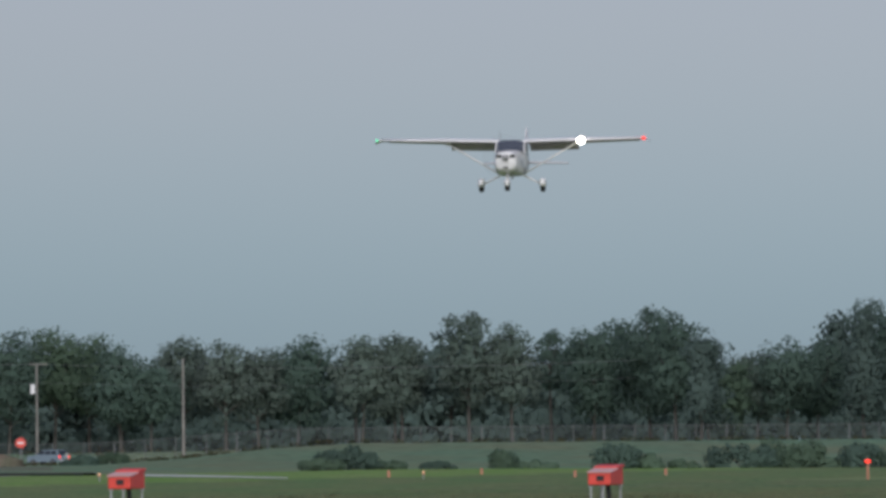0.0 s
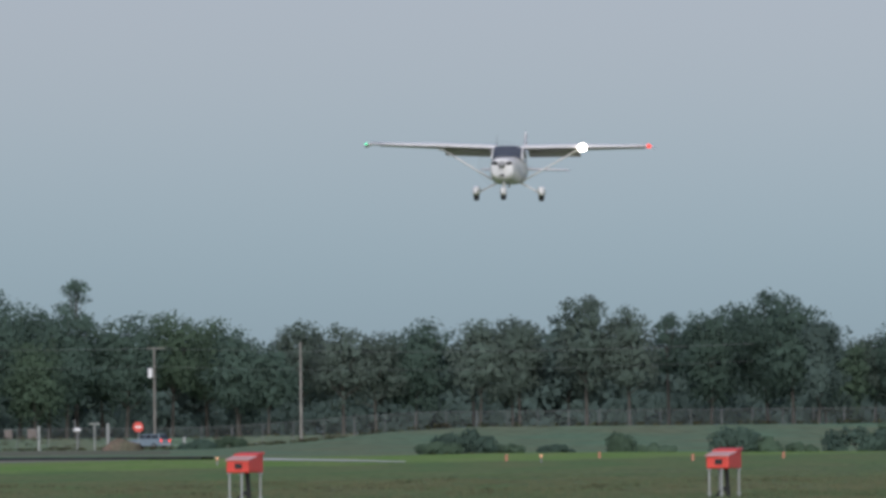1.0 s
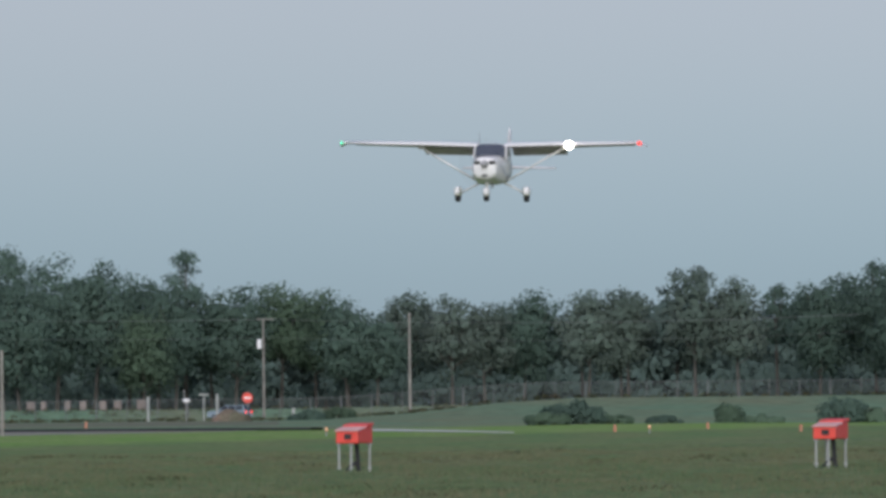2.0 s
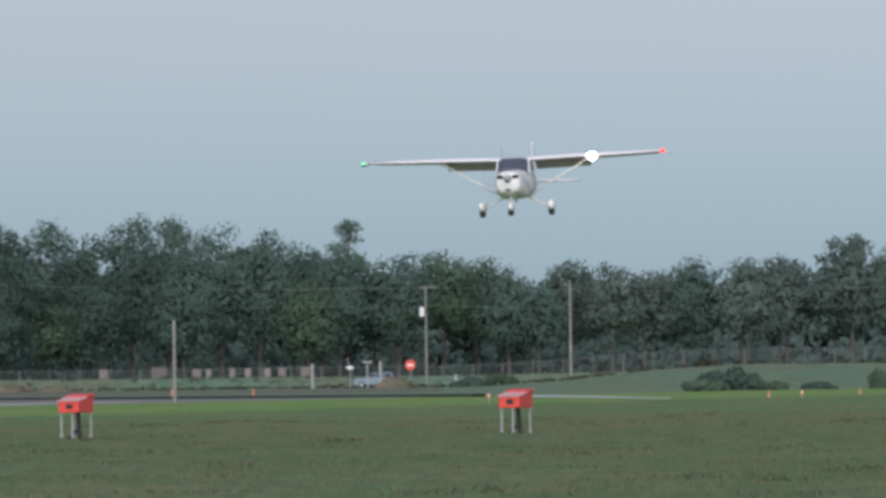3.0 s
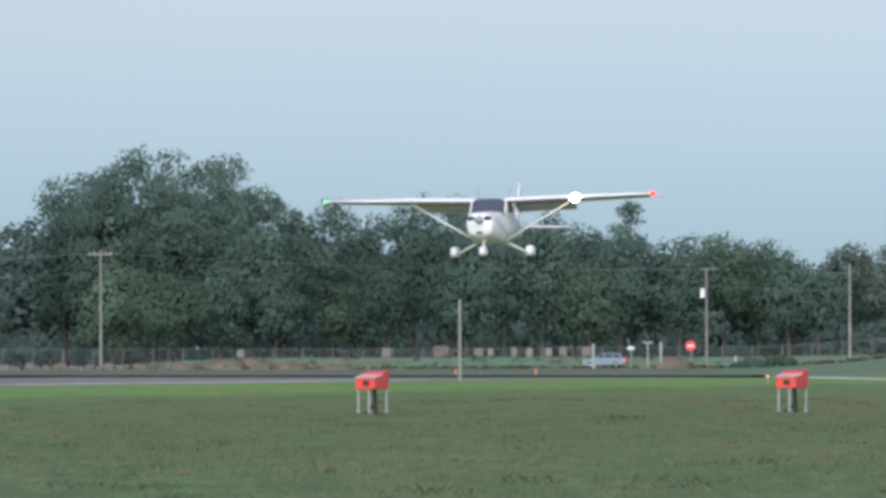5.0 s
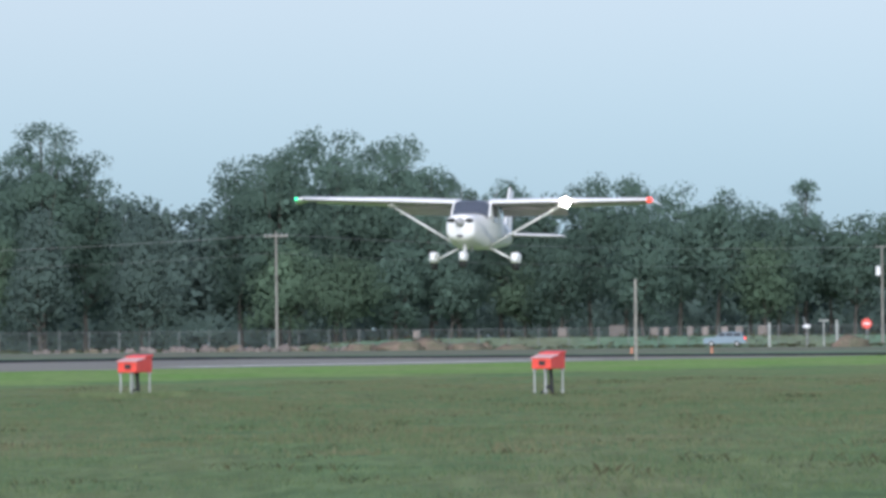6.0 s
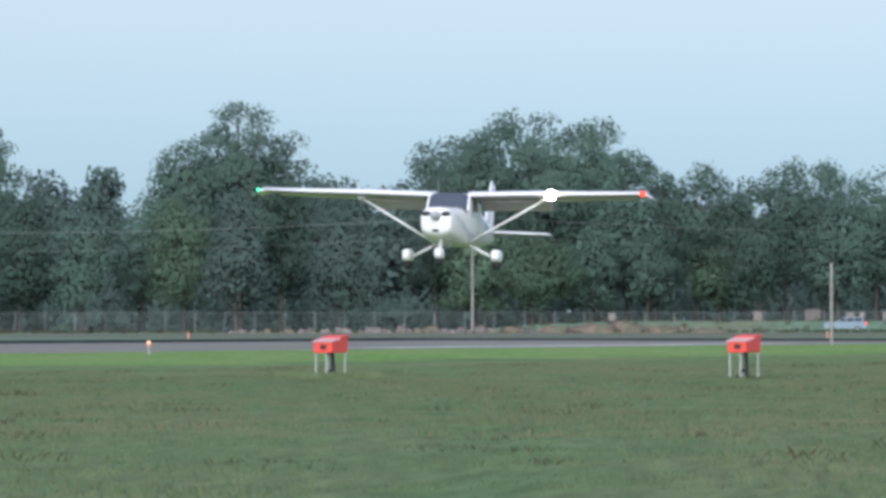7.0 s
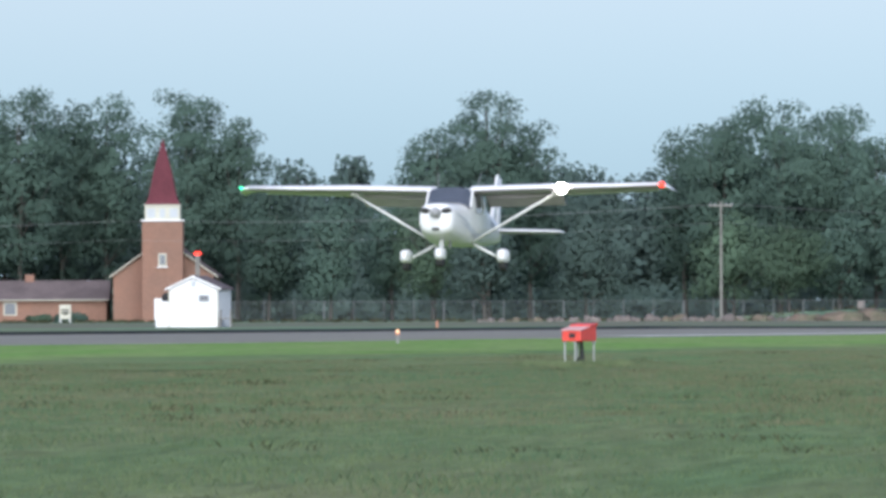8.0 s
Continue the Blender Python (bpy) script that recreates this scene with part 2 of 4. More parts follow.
def strip(name, mat, s0, s1, w0, w1, lift, label, category, steps=80, ragged=0.0, skirt=0.4, slant=0.0):
    """A strip along the runway; its edges slope down into the ground."""
    rng = random.Random(name)
    verts, faces = [], []
    cols = 8
    for i in range(steps + 1):
        edge = (rng.uniform(-ragged, ragged), rng.uniform(-ragged, ragged))
        for j in range(cols + 1):
            f = (j - 1) / (cols - 2)
            w = w0 + (w1 - w0) * min(1, max(0, f))
            w += edge[0] * (1 - min(1, max(0, f))) + edge[1] * min(1, max(0, f))
            up = lift
            if j in (0, cols):
                w += skirt if j else -skirt
                up = -0.03
            x, y = lane(s0 + (s1 + slant * w - s0) * i / steps, w)
            verts.append((x, y, height(x, y) + up))
    for i in range(steps):
        for j in range(cols):
            a = i * (cols + 1) + j
            faces.append((a, a + 1, a + cols + 2, a + cols + 1))
    return tagged(sheet(name, verts, faces, mat), label, category, kind="structure")


make_ground()
strip("mown_verge", M_MOWN, -300, 640, 64, 94.7, 0.035, "bright green mown grass beside the runway", "grass", ragged=1.5)
strip("rough_verge", M_ROUGH, 190, 640, 50, 70, 0.045, "half-mown darker grass below the verge", "grass", ragged=3.0, skirt=2.5)
strip("runway", M_ASPHALT, -300, 428, 95, 138, 0.05, "worn grey asphalt runway", "runway", ragged=0.1, slant=1.0)
# low raised strip in near-black along the far edge
strip("runway_edge_bank", M_NEAR_BLACK, -300, 430, 139, 142, 0.17, "dark low bank along the far runway edge", "bank", ragged=0.3, skirt=0.5, slant=1.0)


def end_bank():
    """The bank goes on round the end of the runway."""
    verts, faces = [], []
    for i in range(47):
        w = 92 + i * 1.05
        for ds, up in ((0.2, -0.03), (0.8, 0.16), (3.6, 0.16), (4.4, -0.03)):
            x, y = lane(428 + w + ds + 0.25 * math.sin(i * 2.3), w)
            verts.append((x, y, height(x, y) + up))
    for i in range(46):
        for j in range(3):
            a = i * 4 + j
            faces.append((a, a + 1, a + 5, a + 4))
    tagged(sheet("runway_end_bank", verts, faces, M_NEAR_BLACK), "dark low bank round the runway's end", "bank", kind="structure")


end_bank()
strip("runway_marking", M_PALE, 395, 470, 98, 100.2, 0.056, "worn white runway edge marking", "road marking", steps=20, ragged=0.3, skirt=0.02)


# ---- trees ----
TREES = [
    (-155.2, 24.3, 5.1, 'o'),
    (-149.9, 23.7, 5.1, 'o'),
    (-144.7, 24.6, 5.1, 'o'),
    (-139.9, 25.5, 3.8, 'o'),
    (-135.7, 25.8, 4.8, 'o'),
    (-131.5, 24.2, 3.8, 'o'),
    (-127.8, 25.1, 4.4, 'o'),
    (-120.1, 25.5, 5.1, 'o'),
    (-115.4, 22.6, 2.9, 'o'),
    (-112.5, 15.3, 3.8, 'm'),
    (-110.2, 17.7, 4.4, 'b'),
    (-110.1, 17.8, 4.1, 'b'),
    (-106.7, 14.0, 3.8, 'm'),
    (-104.9, 18.3, 3.2, 'b'),
    (-104.8, 18.3, 3.2, 'b'),
    (-100.9, 15.2, 3.8, 'm'),
    (-97.1, 21.3, 3.8, 'o'),
    (-97.0, 15.2, 4.4, 'm'),
    (-92.2, 15.9, 5.7, 'c'),
    (-91.9, 25.4, 5.2, 'o'),
    (-88.0, 22.0, 3.4, 'o'),
    (-84.7, 17.2, 3.5, 'b'),
    (-83.2, 17.3, 3.2, 'b'),
    (-82.7, 13.8, 6.0, 'c'),
    (-77.4, 16.5, 3.2, 'b'),
    (-80.2, 16.8, 4.2, 'b'),
    (-69.0, 12.0, 5.1, 'm'),
    (-64.6, 24.6, 8.6, 'o'),
    (-69.8, 22.6, 5.0, 'o'),
    (-73.4, 21.3, 3.0, 'o'),
    (-59.0, 23.4, 4.6, 'o'),
    (-55.6, 20.2, 2.6, 'o'),
    (-63.7, 10.8, 5.1, 'm'),
    (-59.1, 11.9, 3.8, 'm'),
    (-53.8, 11.2, 3.8, 'm'),
    (-53.0, 18.7, 2.2, 's'),
    (-51.5, 16.4, 3.2, 'b'),
    (-49.0, 18.2, 4.1, 'o'),
    (-46.9, 9.6, 3.8, 'm'),
    (-44.5, 16.8, 3.2, 'o'),
    (-43.5, 13.1, 4.1, 'm'),
    (-40.7, 18.6, 2.9, 'o'),
    (-37.3, 18.4, 2.7, 'o'),
    (-35.8, 14.7, 4.8, 'm'),
    (-32.4, 17.4, 4.4, 'o'),
    (-28.9, 16.8, 3.5, 'o'),
    (-25.8, 15.6, 3.2, 'o'),
    (-24.4, 11.8, 3.8, 'm'),
    (-23.1, 14.7, 3.2, 'o'),
    (-21.5, 14.3, 3.2, 'o'),
    (-20.6, 17.6, 2.3, 's'),
    (-16.0, 14.2, 2.5, 'o'),
    (-18.2, 13.6, 2.6, 'g'),
    (-11.8, 14.3, 2.9, 'g'),
    (-8.6, 13.7, 3.2, 'g'),
    (-5.7, 12.6, 2.2, 'o'),
    (-5.6, 11.8, 2.9, 'p'),
    (-3.0, 11.3, 2.5, 'o'),
    (0.0, 13.3, 3.0, 'p'),
    (3.9, 12.8, 2.2, 'p'),
    (6.9, 12.1, 2.6, 'p'),
    (10.3, 13.5, 4.2, 'o'),
    (15.3, 12.7, 2.1, 's'),
    (15.8, 13.6, 3.4, 'p'),
    (18.6, 13.8, 2.6, 'p'),
    (19.2, 13.7, 2.4, 'p'),
    (24.9, 16.2, 3.8, 'p'),
    (28.7, 15.0, 3.1, 'p'),
    (32.3, 14.1, 2.0, 's'),
    (36.1, 14.8, 3.2, 'o'),
    (41.4, 16.6, 4.2, 'o'),
    (43.7, 15.8, 2.5, 'o'),
    (45.9, 13.1, 2.6, 'c'),
    (46.7, 13.0, 3.1, 'c'),
    (48.7, 10.8, 2.8, 'm'),
    (51.1, 11.7, 2.8, 'p'),
    (53.8, 13.2, 3.0, 'o'),
    (56.7, 12.7, 3.0, 'o'),
    (60.9, 17.3, 3.4, 'c'),
    (64.2, 16.5, 3.4, 'o'),
    (68.4, 16.8, 3.7, 'o'),
    (72.5, 15.5, 3.7, 'o'),
]


def leaf_cloud(rng, centres, radii, count, size, flat=0.75, hollow=0.3):
    """Small leaf faces in clumps round the centres, with normals that follow the clumps and the crown's round form."""
    k = len(centres)
    pick = rng.choice(k, count, p=radii ** 2 / (radii ** 2).sum())
    d = rng.normal(size=(count, 3))
    d /= np.linalg.norm(d, axis=1)[:, None]
    r = hollow + (1 - hollow) * rng.random(count) ** 0.6
    p = centres[pick] + d * (radii[pick] * r)[:, None] * np.array([1, 1, flat])
    nrm = d + rng.normal(size=(count, 3)) * 0.42
    nrm /= np.linalg.norm(nrm, axis=1)[:, None]
    u = np.cross(nrm, rng.normal(size=(count, 3)))
    u /= np.linalg.norm(u, axis=1)[:, None]
    v = np.cross(nrm, u)
    s = size * (0.5 + rng.random(count))[:, None]
    e = (0.5 + 0.5 * rng.random(count))[:, None]
    quads = np.stack([p - u * s, p + v * s * e, p + u * s, p - v * s * e], axis=1)
    return quads.reshape(-1, 3), np.repeat(d + rng.normal(size=(count, 3)) * 0.15, 4, axis=0)


def inner_leaves(rng, middle, extent, count, size, cone):
    """Larger leaves that fill the inside of a crown."""
    k = 60
    d = rng.normal(size=(k, 3))
    d *= (rng.uniform(0.25, 0.72, k) / np.linalg.norm(d, axis=1))[:, None]
    if cone:
        d[:, :2] *= (0.6 - 0.5 * d[:, 2:]) * 0.9
    return leaf_cloud(rng, middle + d * extent, np.full(k, 0.24 * extent[0]), count, size)


def leaf_mesh(name, clouds, mat, middle=None):
    """One mesh of leaf faces; middle: the crown's centre and half extents, which round off its shading."""
    pts, nrm = (np.concatenate(k) for k in zip(*clouds))
    n = len(pts) // 4
    # turn each leaf's upper face to the open, lit side of the woods
    q = pts.reshape(-1, 4, 3)
    away = np.cross(q[:, 2] - q[:, 0], q[:, 3] - q[:, 1]) @ np.array([0, -1, 0.5]) < 0
    q[away] = q[away][:, ::-1]
    pts = q.reshape(-1, 3)
    if middle is not None:
        nrm = nrm * 0.28 + (pts - middle[0]) / middle[1] * 0.7 + np.array([0, -0.35, 0.25])
    nrm = nrm / np.maximum(np.linalg.norm(nrm, axis=1), 1e-6)[:, None]
    me = bpy.data.meshes.new(name)
    me.vertices.add(len(pts))
    me.vertices.foreach_set("co", pts.astype(np.float32).ravel())
    me.loops.add(n * 4)
    me.loops.foreach_set("vertex_index", np.arange(n * 4, dtype=np.int32))
    me.polygons.add(n)
    me.polygons.foreach_set("loop_start", np.arange(0, n * 4, 4, dtype=np.int32))
    me.update(calc_edges=True)
    soft = me.attributes.new("custom_normal", "FLOAT_VECTOR", "POINT")
    soft.data.foreach_set("vector", nrm.astype(np.float32).ravel())
    me.materials.append(mat)
    return me


def make_tree(x, y, tall, wide, kind, seed):
    """wide is the crown's half width. o: round oak, s: sparse, p: pine on a bare trunk, c: cone, m: young tree in front, b: tree behind, g: light green."""
    rng = np.random.default_rng(seed)
    z0 = height(x, y)
    top = tall - z0
    base = {"o": 0.14, "s": 0.45, "p": 0.2, "c": 0.05, "m": 0.04, "b": 0.12, "g": 0.2}[kind]
    wide = max(wide, {"o": 3.5, "g": 3.3, "p": 3.2}.get(kind, 0))
    wide *= {"o": 1.3, "p": 1.3, "g": 1.3, "b": 1.1, "s": 1.3}.get(kind, 1.1)
    n = int(min(150, max(24, wide * 2 * (1 - base) * top * {"s": 0.22, "p": 0.36}.get(kind, 0.42))))
    root = new({"o": "oak_tree", "s": "sparse_tree", "p": "pine_tree", "c": "cedar_tree", "m": "young_tree", "b": "background_tree", "g": "maple_tree"}[kind])
    root.location = (x, y, z0)
    low, half = base * top, (1 - base) * top / 2
    mid = low + half
    pts = rng.normal(size=(n, 3))
    pts /= np.linalg.norm(pts, axis=1)[:, None]
    r = rng.random(n) ** 0.35
    h = pts[:, 2] * r
    if kind == "c":
        h = rng.uniform(-1, 0.93, n)
        girth = (0.95 - h) / 1.95 + 0.06
    elif kind == "p":
        girth = 0.75 + 0.25 * rng.random(n)
    else:
        girth = np.ones(n)
    rad = np.minimum(rng.uniform(1.05, 1.95, n), wide * 0.42) * {"s": 0.75, "p": 0.85}.get(kind, 1.0)
    reach = np.maximum(wide - rad * 0.7, 0.2)
    c = np.empty((n, 3))
    flat_r = np.maximum(1 - np.abs(h) ** 3, 0.02) ** 0.5 if kind != "c" else np.ones(n)
    ang = rng.uniform(0, 2 * np.pi, n)
    out = rng.random(n) ** 0.4 * flat_r * girth * reach
    c[:, 0], c[:, 1] = np.cos(ang) * out, np.sin(ang) * out
    c[:, 2] = mid + h * (half - rad * 0.5)
    # a few clumps that mark the very top
    for i in range(3 + n // 25):
        c[i] = (rng.uniform(-0.4, 0.4) * wide, rng.uniform(-0.25, 0.25) * wide, top - rad[i] * (0.7 + 0.35 * i))
    bm = bmesh.new()
    thick = 0.014 * top + 0.05
    lean = Vector((rng.uniform(-0.03, 0.03) * top, 0, 0))
    rod(bm, (0, 0, -0.3), lean * 0.6 + Vector((0, 0, low + 0.3 * half)), thick, thick * 0.5)
    rod(bm, lean * 0.6 + Vector((0, 0, low + 0.3 * half)), lean + Vector((0, 0, top * 0.93)), thick * 0.5, thick * 0.1, 6)
    for i in rng.choice(n, min(n, 12), replace=False):
        start = Vector((0, 0, low + (c[i][2] - low) * 0.45)) + lean * 0.5
        rod(bm, start, c[i], thick * 0.35, thick * 0.1, 5)
    part("trunk", bm, M_BARK, root)
    count = int(min(19000, max(1200, n * {"s": 90, "b": 34}.get(kind, 112))))
    mat = {"o": M_LEAF, "s": M_LEAF, "p": M_LEAF_PINE, "c": M_LEAF_DARK, "m": M_LEAF, "b": M_LEAF_DARK, "g": M_LEAF_LIGHT}[kind]
    if kind == "m" and seed % 3 == 0:
        mat = M_LEAF_LIGHT
    area = wide * (top - low)
    centre, extent = np.array([0, 0, mid]), np.array([wide, wide, half])
    clouds = [leaf_cloud(rng, c, rad * 1.2, count, 0.28 if kind == "b" else 0.16, hollow=0.25)]
    if kind != "s":
        clouds.append(inner_leaves(rng, centre, extent, int(500 + area * 9), 0.3, kind == "c"))
    crown = new("crown", leaf_mesh("crown", clouds, mat, (centre, extent)))
    crown.parent = root
    label = {"o": "broad green oak with rounded crown at woods' edge", "s": "thin tree with sparse open crown", "p": "tall pine with bare trunk and dark crown",
             "c": "dark cone-shaped cedar reaching the ground", "m": "leafy young tree in front of the woods", "b": "dark tree standing behind the woods' edge", "g": "light green maple at woods' edge"}[kind]
    return tagged(root, label, "tree", group="trees of the woods' edge")


def skyline(bearing):
    """The height of the woods' outline at a bearing."""
    best = 9.0
    for b, tall, wide, kind in TREES:
        f = (bearing - b) * 1.2 / (wide * 1.15)
        if abs(f) < 1 and kind not in "ms":
            best = max(best, tall * (0.62 + 0.38 * math.sqrt(1 - f * f)))
    return best


def plant_woods():
    for i, (bearing, tall, wide, kind) in enumerate(TREES):
        rng = random.Random(i)
        bearing += 1.5 * ease(bearing, 5, 30)
        tall *= 1.03 + 0.04 * ease(bearing, -58, -28) * (1 - ease(bearing, 0, 25))
        d = {"b": 1262, "m": 1182, "c": 1180, "s": 1205}.get(kind, 1200) + rng.uniform(-9, 12)
        if bearing < -112:
            d += 32
        x, y = spot(bearing, d)
        make_tree(x, y, tall * d / 1200, wide * d / 1200, kind, 100 + i)
    # a second and third row close the gaps behind the edge
    rng = np.random.default_rng(5)
    b = -165.0
    i = 0
    while b < 84:
        top = skyline(b) * (rng.uniform(0.78, 0.93) if b < -25 else rng.uniform(0.84, 0.97))
        d = rng.uniform(1235, 1275)
        x, y = spot(b, d)
        make_tree(x, y, top * d / 1200, rng.uniform(3.2, 4.6) if b < -25 else rng.uniform(3.8, 5.2), "b", 900 + i)
        b += rng.uniform(2.6, 4.2) if b < -25 else rng.uniform(1.9, 2.9)
        i += 1
    # underwood deep in the woods
    cs, rs = [], []
    for bb, dd in zip(rng.uniform(-168, 88, 2600), rng.uniform(1240, 1310, 2600)):
        x, y = spot(bb, dd)
        cs.append((x, y, height(x, y) + rng.uniform(0.0, 0.74) * (skyline(bb) - 1.5)))
        rs.append(rng.uniform(1.2, 2.4))
    for bb, dd in zip(np.linspace(-168, 88, 2600), rng.uniform(1215, 1300, 2600)):
        x, y = spot(bb, dd)
        cs.append((x, y, height(x, y) + rng.uniform(0.0, 3.6)))
        rs.append(rng.uniform(1.2, 2.0))
    for bb, dd in zip(np.linspace(-168, 88, 1900), rng.uniform(1240, 1300, 1900)):
        x, y = spot(bb, dd)
        cs.append((x, y, height(x, y) + rng.uniform(2.5, 7.5)))
        rs.append(rng.uniform(1.4, 2.2))
    pts, nrm = leaf_cloud(rng, np.array(cs), np.array(rs), 165000, 0.42)
    wood = new("underwood", leaf_mesh("underwood", [(pts, nrm * 0.35 + np.array([0, -0.8, 0.5]))], M_LEAF_DARK))
    tagged(wood, "deep dark undergrowth of the woods", "woods", kind="stuff")


plant_woods()


# ---- airfield lights ----
def make_papi():
    root = new("approach_light_box")
    bm = box(bmesh.new(), 0, 0, 0.66, 0.405, 0.77, 0.27, bevel=0.022)
    for v in bm.verts:
        if v.co.z > 0.67:
            v.co.z += 0.11 * (v.co.y + 0.385) / 0.77 - 0.06
    part("housing", bm, M_RED, root, "red painted metal housing")
    part("lid", box(bmesh.new(), 0, -0.19, 0.775, 0.44, 0.45, 0.022, rx=8.2, bevel=0.008), M_LID, root, "red lid, pale sky sheen painted into its colour")
    part("rear_cover", box(bmesh.new(), 0, 0.225, 0.838, 0.44, 0.38, 0.045, rx=5, bevel=0.012), M_RED, root, "red rear cover")
    part("lens_window", box(bmesh.new(), 0.02, -0.388, 0.64, 0.13, 0.02, 0.09), M_DARK, root, "dark glass window")
    for x, y in ((-0.17, -0.31), (0.05, -0.31), (0.17, 0.31), (-0.17, 0.31)):
        bm = rod(bmesh.new(), (x, y, -0.02), (x, y, 0.53), 0.02)
        rod(bm, (x, y, 0.49), (x, y, 0.53), 0.04)
        rod(bm, (x, y, 0.08), (x, y, 0.11), 0.04)
        part("leg", bm, M_LEG, root, "pale steel leg")
    part("cable_pipe", rod(bmesh.new(), (0.08, 0, 0), (0.04, 0, 0.55), 0.04), M_DARK, root, "dark conduit under the housing")
    bm = rod(bmesh.new(), (-0.16, -0.1, 0.0), (0.02, -0.05, 0.2), 0.025)
    rod(bm, (0.02, -0.05, 0.2), (0.16, -0.1, 0.0), 0.025)
    part("cable", bm, M_DARK, root)
    return tagged(root, "red approach light box on thin legs in grass", "approach light", group="row of approach light boxes")


papi = make_papi()
PAPI_SPOTS = [spot(34.2, 207), spot(-5.4, 207), spot(-44.7, 207.5), spot(-83.4, 208)]
for k, (px, py) in enumerate(PAPI_SPOTS):
    m = pose(px, py, 0, 0, 0, -19)
    if k == 0:
        papi.matrix_basis = m
    else:
        copy_thing(papi, m)


def make_edge_light(mat, label):
    root = new("runway_edge_light")
    part("stake", rod(bmesh.new(), (0, 0, 0), (0, 0, 0.35), 0.05), M_STEEL, root)
    part("collar", rod(bmesh.new(), (0, 0, 0.33), (0, 0, 0.42), 0.12, 0.09, 12), M_ORANGE, root, "orange collar")
    part("lamp", egg(bmesh.new(), 0, 0, 0.47, 0.075, 0.075, 0.085, 12), mat, root, "lit glass dome")
    return tagged(root, label, "runway light", group="runway edge lights")


amber = make_edge_light(G_AMBER, "orange runway edge light glowing amber")
EDGE = [(-100.4, 330), (-7.7, 437), (21.0, 452)]
for k, (b, d) in enumerate(EDGE):
    x, y = spot(b, d)
    m = pose(x, y, height(x, y) + 0.03) @ Matrix.Scale(0.78, 4)
    if k == 0:
        amber.matrix_basis = m
    else:
        copy_thing(amber, m)


def make_marker(tall, r, label):
    root = new("marker_post")
    part("post", rod(bmesh.new(), (0, 0, 0), (0, 0, tall), r, r * 0.8, 10), M_ORANGE, root)
    part("cap", egg(bmesh.new(), 0, 0, tall, r, r, r * 0.6, 10), M_ORANGE, root)
    return tagged(root, label, "marker", group="orange marker posts")


for tall, r, label, places in ((0.36, 0.09, "orange marker post beyond the runway", [(-96.7, 671), (-36.9, 672), (-29.4, 661)]),
                               (0.27, 0.075, "short orange marker in the mown grass", [(26.4, 518), (34.5, 466), (42.7, 494), (18.0, 477)])):
    marker = make_marker(tall, r, label)
    for k, (b, d) in enumerate(places):
        x, y = spot(b, d)
        m = pose(x, y, height(x, y) + 0.02)
        if k == 0:
            marker.matrix_basis = m
        else:
            copy_thing(marker, m)

# ---- pale paved strip past the runway's end ----
def pale_strip():
    verts, faces = [], []
    rng = random.Random(3)
    for i in range(25):
        b = -6 + 15 * i / 24
        for dd in (508 - 1.9 * i + rng.uniform(-2, 2), 548 - 3.1 * i):
            x, y = spot(b, dd)
            verts.append((x, y, height(x, y) + 0.06))
    for i in range(24):
        faces.append((2 * i, 2 * i + 2, 2 * i + 3, 2 * i + 1))
    tagged(sheet("concrete_apron", verts, faces, M_PALE), "pale concrete strip past the runway end", "pavement", kind="structure")


pale_strip()


def earth_patch():
    """Worn bare ground between the runway and the fence."""
    rng = random.Random(8)
    verts, faces = [], []
    for i in range(61):
        b = -166 + 154 * i / 60
        for j in range(7):
            d = 700 + 60 * j + (rng.uniform(-25, 25) if j in (0, 6) else 0)
            x, y = spot(b, d)
            verts.append((x, y, height(x, y) + (0.03 if 0 < j < 6 else -0.03)))
    for i in range(60):
        for j in range(6):
            a = i * 7 + j
            faces.append((a, a + 7, a + 8, a + 1))
    tagged(sheet("bare_earth", verts, faces, M_EARTH), "worn brownish earth beyond the runway", "ground", kind="structure")


earth_patch()


# ---- poles and wires ----
def make_pole(b, d, top, arm=False, can=False, label="weathered wooden utility pole", r=0.15):
    root = new("utility_pole")
    x, y = spot(b, d)
    z = height(x, y)
    root.location = (x, y, z)
    part("shaft", rod(bmesh.new(), (0, 0, -0.4), (0, 0, top), r, r * 0.72, 10), M_POST, root)
    if arm:
        part("crossarm", box(bmesh.new(), 0, -0.15, top - 0.45, 2.4, 0.12, 0.14), M_POST, root)
        for ax in (-1.1, -0.6, 0.6, 1.1):
            part("insulator", rod(bmesh.new(), (ax, -0.15, top - 0.38), (ax, -0.15, top - 0.16), 0.05, 0.035), M_GREY, root)
    if can:
        bm = rod(bmesh.new(), (-0.42, -0.1, can - 0.45), (-0.42, -0.1, can + 0.45), 0.26, 0.26, 14)
        egg(bm, -0.42, -0.1, can + 0.45, 0.26, 0.26, 0.1, 12)
        part("transformer", bm, M_WHITE, root, "pale grey transformer can")
        part("crossarm", box(bmesh.new(), 0.2, 0, can + 2.6, 1.8, 0.1, 0.12), M_POST, root)
    return tagged(root, label, "utility pole", group="utility poles")


make_pole(0.0, 1140, 10.4, label="tall weathered utility pole before the woods")
make_pole(-13.4, 1135, 10.6, can=7.9, label="utility pole with pale transformer can")
make_pole(-36.5, 462, 3.55, label="plain grey wooden post beside the runway", r=0.085)
make_pole(-70.1, 1090, 12.2, arm=True, label="utility pole with crossarm and wires")


